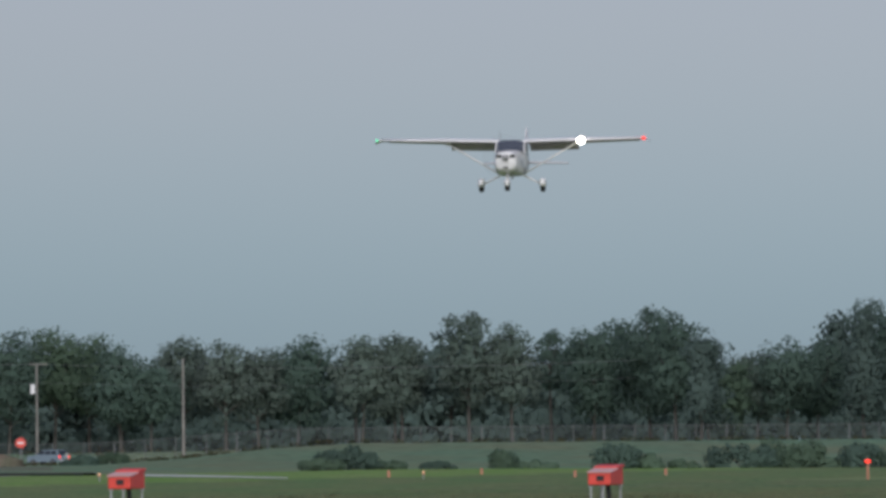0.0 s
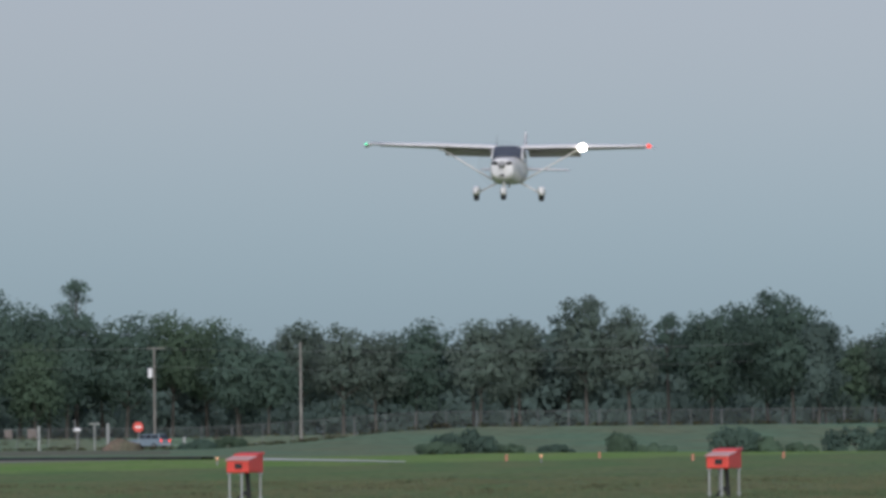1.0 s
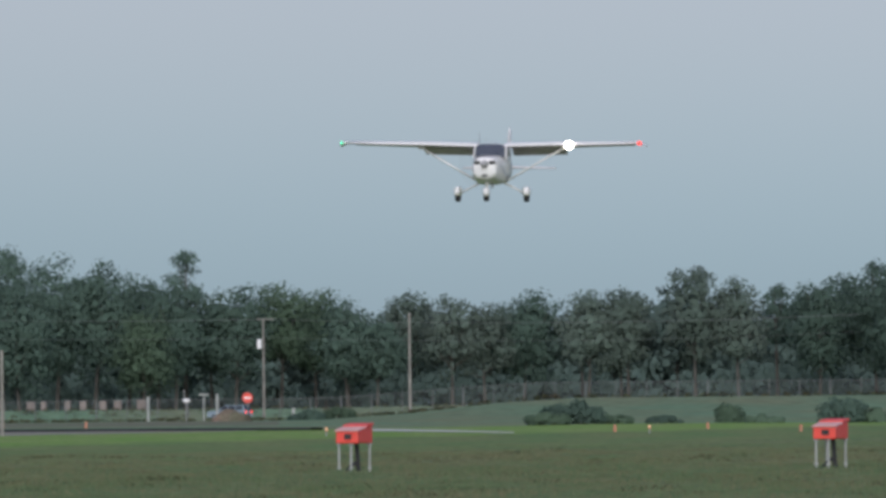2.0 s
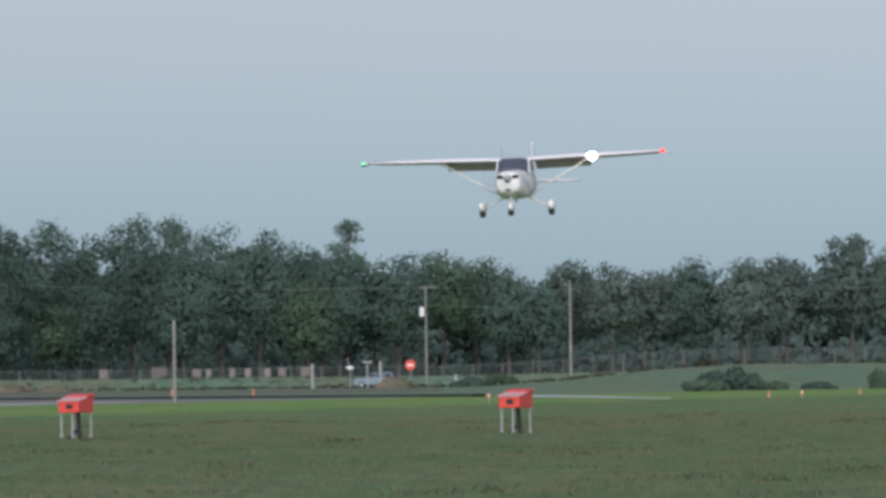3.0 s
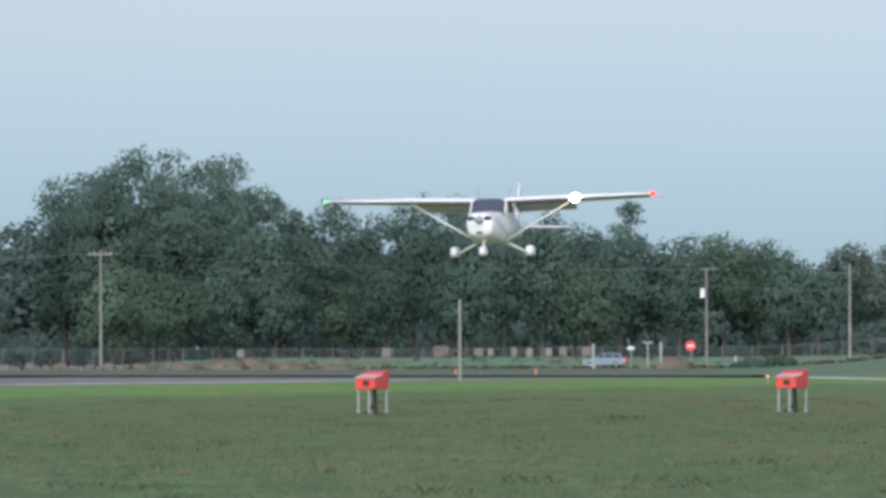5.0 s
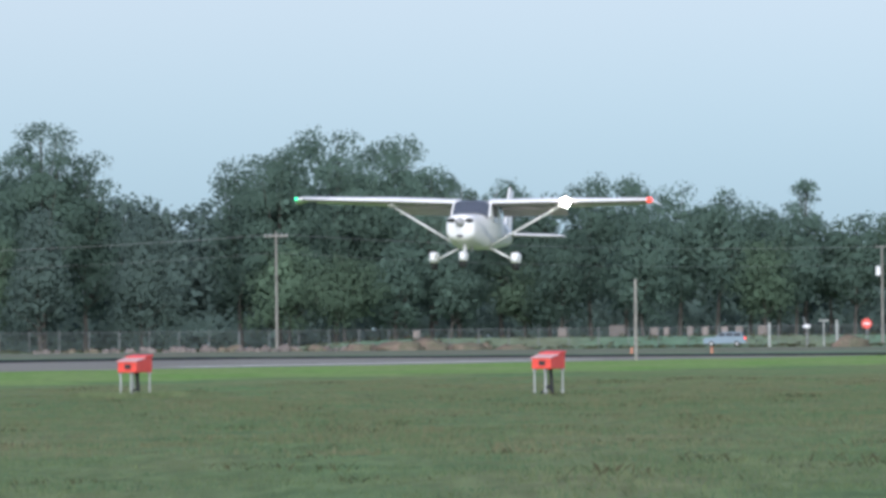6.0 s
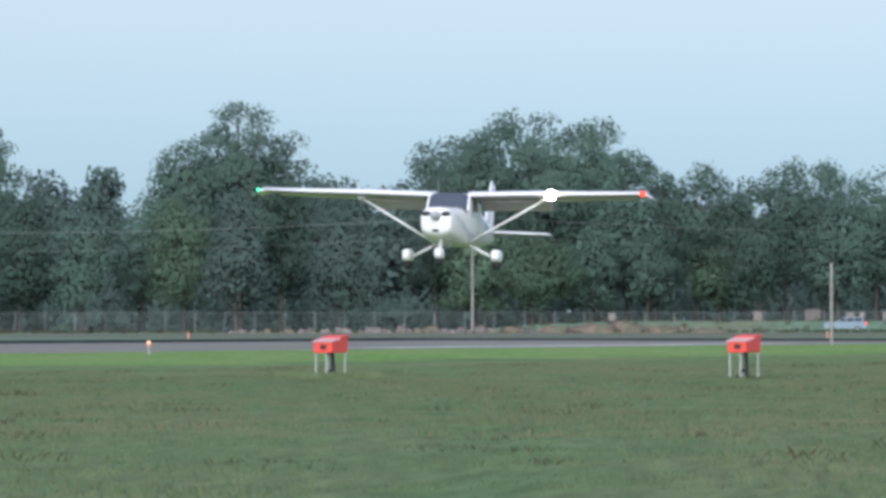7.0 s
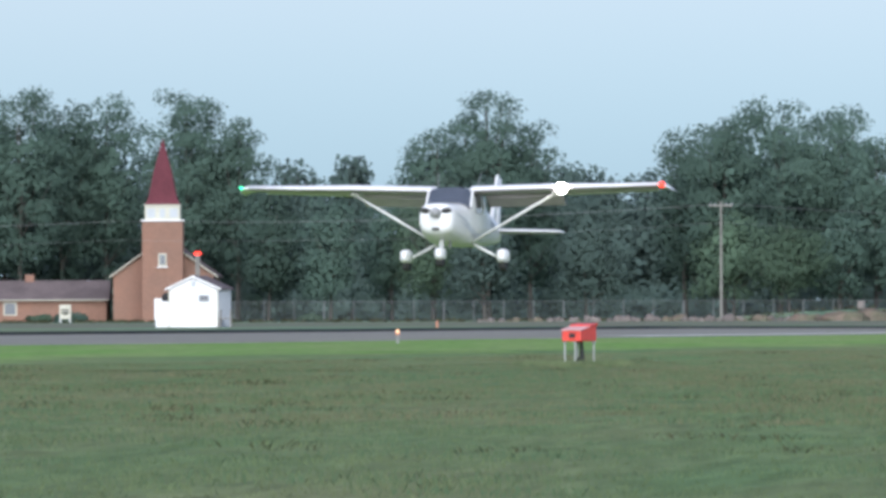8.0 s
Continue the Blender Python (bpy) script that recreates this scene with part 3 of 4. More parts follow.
def make_wires():
    stops = [(-180, 1050, 9.9), (-127, 1070, 10.2), (-70.1, 1090, 11.95), (-13.4, 1135, 10.5), (45, 1180, 11)]
    for lift, off in ((0, -1.1), (0, 1.1), (-1.9, 0)):
        cu = bpy.data.curves.new("wire", "CURVE")
        cu.dimensions, cu.bevel_depth, cu.bevel_resolution = "3D", 0.011, 1
        sp = cu.splines.new("POLY")
        pts = []
        for (b0, d0, h0), (b1, d1, h1) in zip(stops, stops[1:]):
            for i in range(16):
                f = i / 16
                x0, y0 = spot(b0, d0)
                x1, y1 = spot(b1, d1)
                x, y = x0 + (x1 - x0) * f + off * 0.3, y0 + (y1 - y0) * f + off
                pts.append((x, y, 0.12 + h0 + (h1 - h0) * f + lift - 0.7 * 4 * f * (1 - f), 1))
        sp.points.add(len(pts) - 1)
        for q, p in zip(sp.points, pts):
            q.co = p
        cu.materials.append(M_STEEL)
        tagged(new("power_line", cu), "thin grey overhead power line", "cable", group="overhead power lines")


make_wires()


# ---- fence ----
def make_fence():
    root = new("chain_link_fence")
    line = [spot(b, 1100 + 45 * ease(b, -120, -20)) for b in np.linspace(-118.5, 75, 70)]
    for i, (x, y) in enumerate(line):
        z = height(x, y)
        bm = rod(bmesh.new(), (x, y, z - 0.1), (x, y, z + 2.1), 0.045 if i % 4 else 0.075, seg=6)
        rod(bm, (x, y, z + 2.1), (x + 0.05, y - 0.28, z + 2.42), 0.03, seg=5)
        part("fence_post", bm, M_FENCE, root)
    for (x0, y0), (x1, y1) in zip(line, line[1:]):
        z0, z1 = height(x0, y0), height(x1, y1)
        bm = bmesh.new()
        bm.faces.new([bm.verts.new(p) for p in ((x0, y0, z0 + 0.05), (x1, y1, z1 + 0.05), (x1, y1, z1 + 2.08), (x0, y0, z0 + 2.08))])
        part("wire_mesh", bm, M_MESH, root)
        part("rail", rod(bmesh.new(), (x0, y0, z0 + 2.1), (x1, y1, z1 + 2.1), 0.028, seg=5), M_FENCE, root)
    tagged(root, "long grey chain-link fence before the woods", "fence")


make_fence()


# ---- stop sign ----
def make_stop_sign():
    root = new("stop_sign")
    x, y = spot(-14.9, 1060)
    root.location = (x, y, height(x, y))
    part("post", rod(bmesh.new(), (0, 0.04, -0.1), (0, 0.04, 2.5), 0.04), M_STEEL, root)
    bm = bmesh.new()
    bmesh.ops.create_cone(bm, cap_ends=True, segments=8, radius1=0.52, radius2=0.52, depth=0.04, matrix=pose(0, 0, 2.25, 90, 0, 0) @ pose(0, 0, 0, 0, 0, 22.5))
    part("plate", bm, M_RED, root, "red octagonal plate")
    bm = box(bmesh.new(), 0, -0.028, 2.25, 0.6, 0.01, 0.16)
    part("lettering_bar", bm, M_WHITE, root, "pale lettering bar")
    tagged(root, "red octagonal stop sign on a steel post", "stop sign")


make_stop_sign()


# ---- church, wing and white shed ----
def gable(bm, x0, x1, y0, y1, z, ridge):
    """A gabled block whose gable faces the camera (along y)."""
    xm = (x0 + x1) / 2
    ring = lambda y: [(x0, y, 0), (x1, y, 0), (x1, y, z), (xm, y, ridge), (x0, y, z)]
    return loft(bm, [ring(y0), ring(y1)])


def roof_slab(bm, xa, za, xb, zb, y0, y1, t=0.18):
    ring = lambda y: [(xa, y, za), (xb, y, zb), (xb, y, zb + t), (xa, y, za + t)]
    return loft(bm, [ring(y0), ring(y1)])


def make_church():
    root = new("brick_church")
    x, y = spot(-122.3, 1190)
    root.location = (x, y, height(x, y))
    root.rotation_euler[2] = radians(5)
    part("nave", gable(bmesh.new(), -5.6, 5.6, 0, 22, 5.2, 9.2), M_BRICK, root, "red-brown brick walls")
    part("roof", roof_slab(bmesh.new(), -6.0, 4.95, 0, 9.3, -0.3, 22.3), M_ROOF, root)
    part("roof", roof_slab(bmesh.new(), 0, 9.3, 6.0, 4.95, -0.3, 22.3), M_ROOF, root)
    part("rake_trim", roof_slab(bmesh.new(), -6.05, 4.9, 0, 9.25, -0.42, -0.31, 0.15), M_CREAM, root, "pale gable trim")
    part("rake_trim", roof_slab(bmesh.new(), 0, 9.25, 6.05, 4.9, -0.42, -0.31, 0.15), M_CREAM, root, "pale gable trim")
    tower = part("tower", box(bmesh.new(), 0, -0.9, 5.6, 4.5, 4.4, 11.2), M_BRICK, root, "square brick tower")
    part("cornice", box(bmesh.new(), 0, -0.9, 11.28, 4.75, 4.65, 0.16), M_WHITE, tower)
    bel = part("belfry", box(bmesh.new(), 0, -0.9, 12.12, 3.9, 3.8, 1.6), M_CREAM, root, "cream white belfry box")
    part("louvre", box(bmesh.new(), 0, -2.82, 12.1, 0.6, 0.06, 1.0), M_GREY, bel)
    for px in (-1.25, 1.25):
        part("panel", box(bmesh.new(), px, -2.82, 12.1, 0.9, 0.05, 1.0), M_GREY, bel, "pale recessed panel")
    part("cornice", box(bmesh.new(), 0, -0.9, 12.97, 4.1, 4.0, 0.14), M_CREAM, bel)
    bm = bmesh.new()
    prof = [(1.95, 13.05), (1.6, 13.7), (1.0, 16.7), (0.42, 18.9), (0.06, 20.3)]
    loft(bm, [[(r * sx, -0.9 + r * sy, z) for sx, sy in ((-1, -1), (1, -1), (1, 1), (-1, 1))] for r, z in prof])
    part("spire", bm, M_SPIRE, root, "pointed maroon metal spire")
    w = part("window", box(bmesh.new(), 0, -3.13, 6.9, 0.9, 0.06, 1.4), M_CREAM, root, "white-framed window")
    part("pane", box(bmesh.new(), 0, -3.17, 6.9, 0.62, 0.04, 1.1), M_GLASS, w)
    part("sill", box(bmesh.new(), 0, -3.2, 6.1, 1.2, 0.2, 0.12), M_WHITE, w)
    part("door", box(bmesh.new(), 0, -3.13, 1.3, 1.8, 0.06, 2.6), M_WHITE, root, "white double door")
    tagged(root, "red brick church with maroon spire and white belfry", "church")


def make_wing():
    root = new("church_hall")
    x, y = spot(-137.5, 1198)
    root.location = (x, y, height(x, y))
    root.rotation_euler[2] = radians(5)
    part("wall", box(bmesh.new(), -3.2, 5, 1.25, 30, 9, 2.5), M_BRICK, root, "low brick wall")
    ring = lambda xx: [(xx, 0.0, 2.45), (xx, 10.0, 2.45), (xx, 5.0, 4.7)]
    part("roof", loft(bmesh.new(), [ring(-18.6), ring(12.1)]), M_ROOF, root, "brown shingle roof")
    part("gutter", box(bmesh.new(), -3.2, -0.05, 2.47, 30.6, 0.12, 0.1), M_CREAM, root, "pale gutter")
    for wx in (-14, -9.5, -5.0, 1.0):
        w = part("window", box(bmesh.new(), wx, 0.46, 1.5, 1.5, 0.08, 1.5), M_CREAM, root)
        part("pane", box(bmesh.new(), wx, 0.41, 1.5, 1.2, 0.05, 1.25), M_GLASS, w)
    part("chimney", box(bmesh.new(), 3.0, 5, 4.9, 1.0, 0.8, 0.9), M_BRICK, root)
    tagged(root, "low brick church hall with brown shingle roof", "building")


def make_shed():
    root = new("white_shed")
    x, y = spot(-119.5, 735)
    root.location = (x, y, height(x, y))
    root.rotation_euler[2] = radians(-6)
    part("wall", gable(bmesh.new(), -1.75, 1.75, 0, 4.0, 2.65, 3.45), M_WHITE, root, "white painted board walls")
    part("roof", roof_slab(bmesh.new(), -1.95, 2.56, 0, 3.46, -0.15, 4.2, 0.1), M_ROOF, root, "dark shingle roof")
    part("roof", roof_slab(bmesh.new(), 0, 3.46, 1.95, 2.56, -0.15, 4.2, 0.1), M_ROOF, root, "dark shingle roof")
    part("rake_trim", roof_slab(bmesh.new(), -1.97, 2.54, 0, 3.44, -0.2, -0.152, 0.12), M_WHITE, root)
    part("rake_trim", roof_slab(bmesh.new(), 0, 3.44, 1.97, 2.54, -0.2, -0.152, 0.12), M_WHITE, root)
    w = part("window", box(bmesh.new(), 0.75, -0.02, 2.0, 0.8, 0.06, 0.5), M_GREY, root)
    part("pane", box(bmesh.new(), 0.75, -0.06, 2.0, 0.6, 0.04, 0.34), M_GLASS, w)
    part("vent", box(bmesh.new(), 0.0, -0.02, 2.98, 0.3, 0.05, 0.4), M_GREY, root)
    part("annex", box(bmesh.new(), -2.22, 1.2, 0.89, 1.0, 2.0, 1.78), M_WHITE, root, "white lean-to box")
    for z in (0.62, 1.2):
        part("seam", box(bmesh.new(), -2.22, 0.19, z, 0.98, 0.03, 0.03), M_GREY, root)
    for sx in (-1.7, 1.7):
        part("corner_trim", box(bmesh.new(), sx, -0.02, 1.3, 0.1, 0.05, 2.6), M_CREAM, root)
    part("tank", egg(bmesh.new(), -2.12, 1.0, 1.98, 0.36, 0.36, 0.42, 14), M_DARK, root, "black round vent cap")
    part("step", box(bmesh.new(), 2.3, 0.6, 0.6, 0.9, 1.6, 0.08), M_POST, root)
    for dx in (1.95, 2.65):
        part("rail_post", box(bmesh.new(), dx, -0.1, 0.6, 0.1, 0.1, 1.2), M_POST, root)
    tagged(root, "small white gabled shed at the runway's far edge", "shed")
    lamp = new("obstruction_light")
    x, y = spot(-119.1, 745)
    lamp.location = (x, y, height(x, y))
    part("mast", box(bmesh.new(), 0, 0, 2.5, 0.3, 0.2, 5.0), M_POST, lamp, "pale mast")
    part("lamp", egg(bmesh.new(), 0, 0, 5.12, 0.26, 0.2, 0.13, 12), G_RED, lamp, "lit red lamp")
    tagged(lamp, "pale mast with lit red obstruction light", "obstruction light")


make_church()
make_wing()
make_shed()


# ---- dirt mounds, stones, bushes ----
def make_mound(b, d, w, h, mat, seed, name="dirt_mound", label="low mound of reddish dirt by the fence", cat="mound"):
    bm = bmesh.new()
    bmesh.ops.create_icosphere(bm, subdivisions=3, radius=1)
    for v in bm.verts:
        k = 1 + 0.4 * noise.noise(v.co * 1.7 + Vector((seed, 0, 0))) + 0.3 * noise.noise(v.co * 4 + Vector((seed, 3, 0)))
        v.co = Vector((v.co.x * w * k, v.co.y * w * 0.7 * k, v.co.z * h * k))
    x, y = spot(b, d)
    ob = new(name, mesh(name, bm, mat, True))
    ob.location = (x, y, height(x, y))
    return tagged(ob, label, cat, group="mounds along the fence")


for k, (b, d, w, h) in enumerate([(-58.5, 1060, 2.6, 1.15), (-56.0, 1065, 2.8, 1.3), (-62.0, 1065, 2.0, 0.9), 
                                  (-52.5, 1060, 2.2, 0.8), (-16.5, 1015, 1.6, 1.3), (-48, 1062, 1.8, 0.6)]):
    make_mound(b, d, w, h * 0.8, M_DIRT, k)


rng = random.Random(77)
for k in range(64):
    b = -93 + 43 * (k + rng.uniform(-0.6, 0.6)) / 64
    w = rng.uniform(0.28, 0.75) * (0.6 + 0.4 * ease(b, -92, -74))
    make_mound(b, 1066 + rng.uniform(-5, 12), w, w * rng.uniform(0.7, 1.05), M_STONE if rng.random() < 0.7 else M_DIRT, 40 + k, "rubble_stone", "rough pinkish grey stone heaped along the fence", "stone")


def make_stone(b, w, h, seed):
    x, y = spot(b, 1168)
    bm = box(bmesh.new(), 0, 0, h / 2, w, 0.6, h, bevel=0.06)
    ob = new("stone_block", mesh("stone_block", bm, M_STONE))
    ob.location = (x, y, height(x, y))
    ob.rotation_euler[2] = random.Random(seed).uniform(-0.3, 0.3)
    tagged(ob, "pinkish stone block standing behind the fence", "stone block", group="stone blocks behind the fence")


for k, (b, w, h) in enumerate([(-43.4, 1.2, 1.6), (-38.2, 2.2, 1.9), (-34.8, 1.1, 1.5), (-33.6, 0.7, 1.5), (-31.4, 0.8, 1.6), (-30.0, 0.9, 1.5), (-28.2, 0.9, 1.5), (-26.8, 1.0, 1.6), (-24.6, 1.3, 1.7), (-57.0, 1.0, 1.3)]):
    make_stone(b, w * 0.8, h * 0.66, k)


def make_bush(b, d, w, h, seed, mat):
    rng = np.random.default_rng(seed)
    n = 16
    c = np.stack([rng.uniform(-0.75, 0.75, n) * w, rng.uniform(-0.4, 0.4, n) * w, rng.uniform(0.1, 0.72, n) * h], axis=1)
    c[:, 2] *= 1 - 0.6 * np.abs(c[:, 0] / w)
    size = rng.uniform(0.34, 0.5, n) * h
    x, y = spot(b, d)
    root = new("bush")
    root.location = (x, y, height(x, y))
    bm = bmesh.new()
    for i in range(5):
        rod(bm, (0.1 * i - 0.2, 0, -0.1), c[i], 0.05, 0.02, 5)
    part("stems", bm, M_BARK, root)
    cr = new("foliage", leaf_mesh("foliage", [leaf_cloud(rng, c, size, int(1400 + 700 * w), 0.105)], mat, (np.array([0, 0, 0.2 * h]), np.array([w, w, h]))))
    cr.parent = root
    tagged(root, "low dark green bush on the open field", "bush", group="bushes on the field")


for k, (b, d, w, h) in enumerate([(13.9, 900, 2.6, 2.1), (11.8, 895, 1.8, 1.1), (17.5, 905, 1.8, 0.8), (21.5, 900, 1.6, 0.7), (27.2, 905, 0.8, 1.7), (30.5, 900, 1.6, 0.8), (37.5, 890, 1.5, 2.4), (40.6, 890, 0.9, 1.3),
                                  (43.5, 895, 1.4, 0.8), (49.0, 900, 2.6, 2.3), (52.0, 905, 2.6, 2.7), (55.2, 900, 2.2, 2.1), (60.5, 900, 2.6, 2.2), (64.5, 900, 2.6, 2.0), (68, 900, 2.6, 2.2), (-9.5, 1060, 1.8, 1.4), (-6.5, 1070, 1.6, 1.3), (-108.5, 1110, 1.6, 1.1), (-131, 1150, 2.0, 1.5), (-134, 1150, 1.6, 1.2)]):
    near = b > 5
    make_bush(b + 1.3 * ease(b, 5, 22), d * (0.71 if near else 1), w * (0.8 if near else 1), h * (0.78 if near else 1), k, M_LEAF_LIGHT if k % 3 else M_LEAF)


# ---- gate, board and lamp posts ----
def make_post(name, b, d, tall, r, mat, label, cat, cap=0.0):
    root = new(name)
    x, y = spot(b, d)
    root.location = (x, y, height(x, y))
    part("shaft", rod(bmesh.new(), (0, 0, -0.1), (0, 0, tall), r, r, 8), mat, root)
    if cap:
        part("head", box(bmesh.new(), 0, 0, tall + 0.08, cap, 0.3, 0.16, bevel=0.03), mat, root)
    return tagged(root, label, cat)


make_post("gate_post", -24.0, 1090, 2.5, 0.13, M_LEG, "pale gate post in the fence line", "gate post")
make_post("gate_post", -17.7, 1090, 2.7, 0.13, M_LEG, "pale gate post in the fence line", "gate post")
make_post("light_standard", -18.9, 1088, 2.55, 0.07, M_LEG, "short pale light standard near the gate", "lamp post", cap=1.0)
make_post("small_post", -10.7, 1085, 1.25, 0.16, M_LEG, "short white post on the field", "post")


def make_gauge():
    root = new("wind_gauge")
    x, y = spot(-20.5, 1095)
    root.location = (x, y, height(x, y))
    part("mast", rod(bmesh.new(), (0, 0, -0.1), (0, 0, 2.2), 0.06), M_STEEL, root)
    part("cup", egg(bmesh.new(), 0, 0, 2.05, 0.42, 0.3, 0.22, 12), M_WHITE, root, "white bowl")
    bm = rod(bmesh.new(), (-0.1, 0, 2.2), (-0.3, 0, 3.1), 0.05)
    part("vane", bm, M_STEEL, root)
    tagged(root, "small weather gauge with white bowl by the gate", "weather gauge")


make_gauge()


def make_board():
    root = new("notice_board")
    x, y = spot(-131.5, 1120)
    root.location = (x, y, height(x, y))
    for dx in (-0.5, 0.5):
        part("post", box(bmesh.new(), dx, 0, 0.9, 0.1, 0.1, 1.9), M_WHITE, root)
    part("panel", box(bmesh.new(), 0, -0.02, 1.15, 1.2, 0.12, 1.5, bevel=0.02), M_CREAM, root, "off-white panel")
    for z, w in ((1.35, 0.8), (1.1, 0.9), (0.9, 0.6)):
        part("lettering_bar", box(bmesh.new(), 0, -0.09, z, w, 0.02, 0.14), M_NEAR_BLACK, root, "dark lettering bar")
    tagged(root, "white notice board in front of the church", "sign")


make_board()
red_post = make_post("warning_light", 60.0, 413, 0.6, 0.045, M_ORANGE, "orange post with lit red lamp", "warning light")
part("lamp", egg(bmesh.new(), 0, 0, 0.66, 0.11, 0.1, 0.07, 12), G_RED, red_post, "lit red lamp")


# ---- the light aircraft (nose towards -y, its left wing towards +x) ----
def oval(y, hw, z0, z1, p=2.6, n=28):
    """A rounded-square ring across the fuselage."""
    zc, hz = (z0 + z1) / 2, (z1 - z0) / 2
    ring = []
    for i in range(n):
        a = 2 * math.pi * (i + 0.5) / n
        ca, sa = math.cos(a), math.sin(a)
        ring.append((hw * math.copysign(abs(ca) ** (2 / p), ca), y, zc + hz * math.copysign(abs(sa) ** (2 / p), sa)))
    return ring


def foil(x, le, chord, z, thick, n=11):
    """An aerofoil ring across the wing at span x; le is the leading edge's y."""
    up, low = [], []
    for i in range(n):
        f = (i / (n - 1)) ** 1.8
        t = thick * chord * 5 * (0.2969 * math.sqrt(f) - 0.126 * f - 0.3516 * f * f + 0.2843 * f ** 3 - 0.1015 * f ** 4)
        camber = 0.03 * chord * math.sin(math.pi * f ** 0.8)
        drop = -0.026 * f * chord
        up.append((x, le + f * chord, z + camber + t + drop))
        low.append((x, le + f * chord, z + camber - t * 0.8 + drop))
    return up + low[-2:0:-1]


def fin_ring(z, y0, y1, t):
    """A thin streamlined ring of the tail fin at height z."""
    return [(0, y0, z), (t, y0 + (y1 - y0) * 0.25, z), (t * 0.8, y0 + (y1 - y0) * 0.6, z), (0.008, y1, z), (-0.008, y1, z), (-t * 0.8, y0 + (y1 - y0) * 0.6, z), (-t, y0 + (y1 - y0) * 0.25, z)]


def make_wheel(root, x, y, z, r, name):
    bm = bmesh.new()
    bmesh.ops.create_cone(bm, cap_ends=True, segments=24, radius1=r, radius2=r, depth=0.19, matrix=pose(x, y, z, 0, 90, 0))
    bmesh.ops.bevel(bm, geom=[e for e in bm.edges if e.calc_face_angle(0) > 1], offset=0.04, segments=3, affect="EDGES", profile=0.5)
    wheel = part("wheel", bm, M_DARK, root, "black rubber tyre")
    part("hub", rod(bmesh.new(), (x - 0.085, y, z), (x + 0.085, y, z), r * 0.45, seg=14), M_STEEL, wheel)


def make_fairing(root, x, y, z, w, h, l):
    """A wheel cover, flat below and rounded above; z is its underside."""
    rings = []
    for f, k in ((0, 0.08), (0.04, 0.5), (0.14, 0.84), (0.34, 1.0), (0.6, 0.88), (0.85, 0.45), (1, 0.06)):
        lo = z + h * 0.35 * (1 - k)
        rings.append([(px + x, py, pz) for px, py, pz in oval(y - l * 0.42 + l * f, w * k, lo, lo + h * (0.25 + 0.75 * k) * (1 if k > 0.2 else 0.3), 3.4, 18)])
    part("wheel_fairing", loft(bmesh.new(), rings), M_WHITE, root, "white streamlined wheel cover", True)


# stations along the fuselage: y, half width, underside, top, squareness
SHELL = [(-2.27, 0.36, 0.88, 1.45, 3.2), (-2.23, 0.42, 0.80, 1.51, 3.2), (-2.1, 0.455, 0.74, 1.545, 3.2), (-1.7, 0.51, 0.66, 1.58, 3.2), (-1.2, 0.56, 0.61, 1.60, 3.3), (-0.8, 0.58, 0.56, 1.62, 3.4),
         (-0.46, 0.585, 0.57, 2.03, 4.2), (-0.05, 0.58, 0.60, 2.07, 4.4), (0.9, 0.57, 0.62, 2.06, 4.4), (1.35, 0.52, 0.64, 1.98, 3.6), (2.1, 0.43, 0.70, 1.76, 3.0), (3.4, 0.29, 0.80, 1.62, 2.6), (4.7, 0.16, 0.92, 1.50, 2.4), (5.45, 0.05, 1.02, 1.42, 2.2)]


def side_x(y, z):
    """How far out the fuselage's side lies at a station y and height z."""
    for a, b in zip(SHELL, SHELL[1:]):
        if a[0] <= y <= b[0]:
            f = (y - a[0]) / (b[0] - a[0])
            hw, z0, z1, p = (a[i] + (b[i] - a[i]) * f for i in range(1, 5))
            zn = min(0.98, abs(z - (z0 + z1) / 2) / ((z1 - z0) / 2))
            return hw * (1 - zn ** p) ** (1 / p)
    return 0.05


def decal(name, side, path, mat, parent, label=""):
    """A painted band on the fuselage side; path: y, z, half width."""
    bm = bmesh.new()
    fine = []
    for (y0, z0, h0), (y1, z1, h1) in zip(path, path[1:]):
        for i in range(6):
            f = i / 6
            fine.append((y0 + (y1 - y0) * f, z0 + (z1 - z0) * f, h0 + (h1 - h0) * f))
    fine.append(path[-1])
    rows = [[bm.verts.new((side * (side_x(y, z + k * h) + 0.007), y, z + k * h)) for k in (-1, -0.33, 0.33, 1)] for y, z, h in fine]
    for a, b in zip(rows, rows[1:]):
        for i in range(3):
            bm.faces.new((a[i], a[i + 1], b[i + 1], b[i]))
    bmesh.ops.recalc_face_normals(bm, faces=bm.faces)
    return part(name, bm, mat, parent, label)


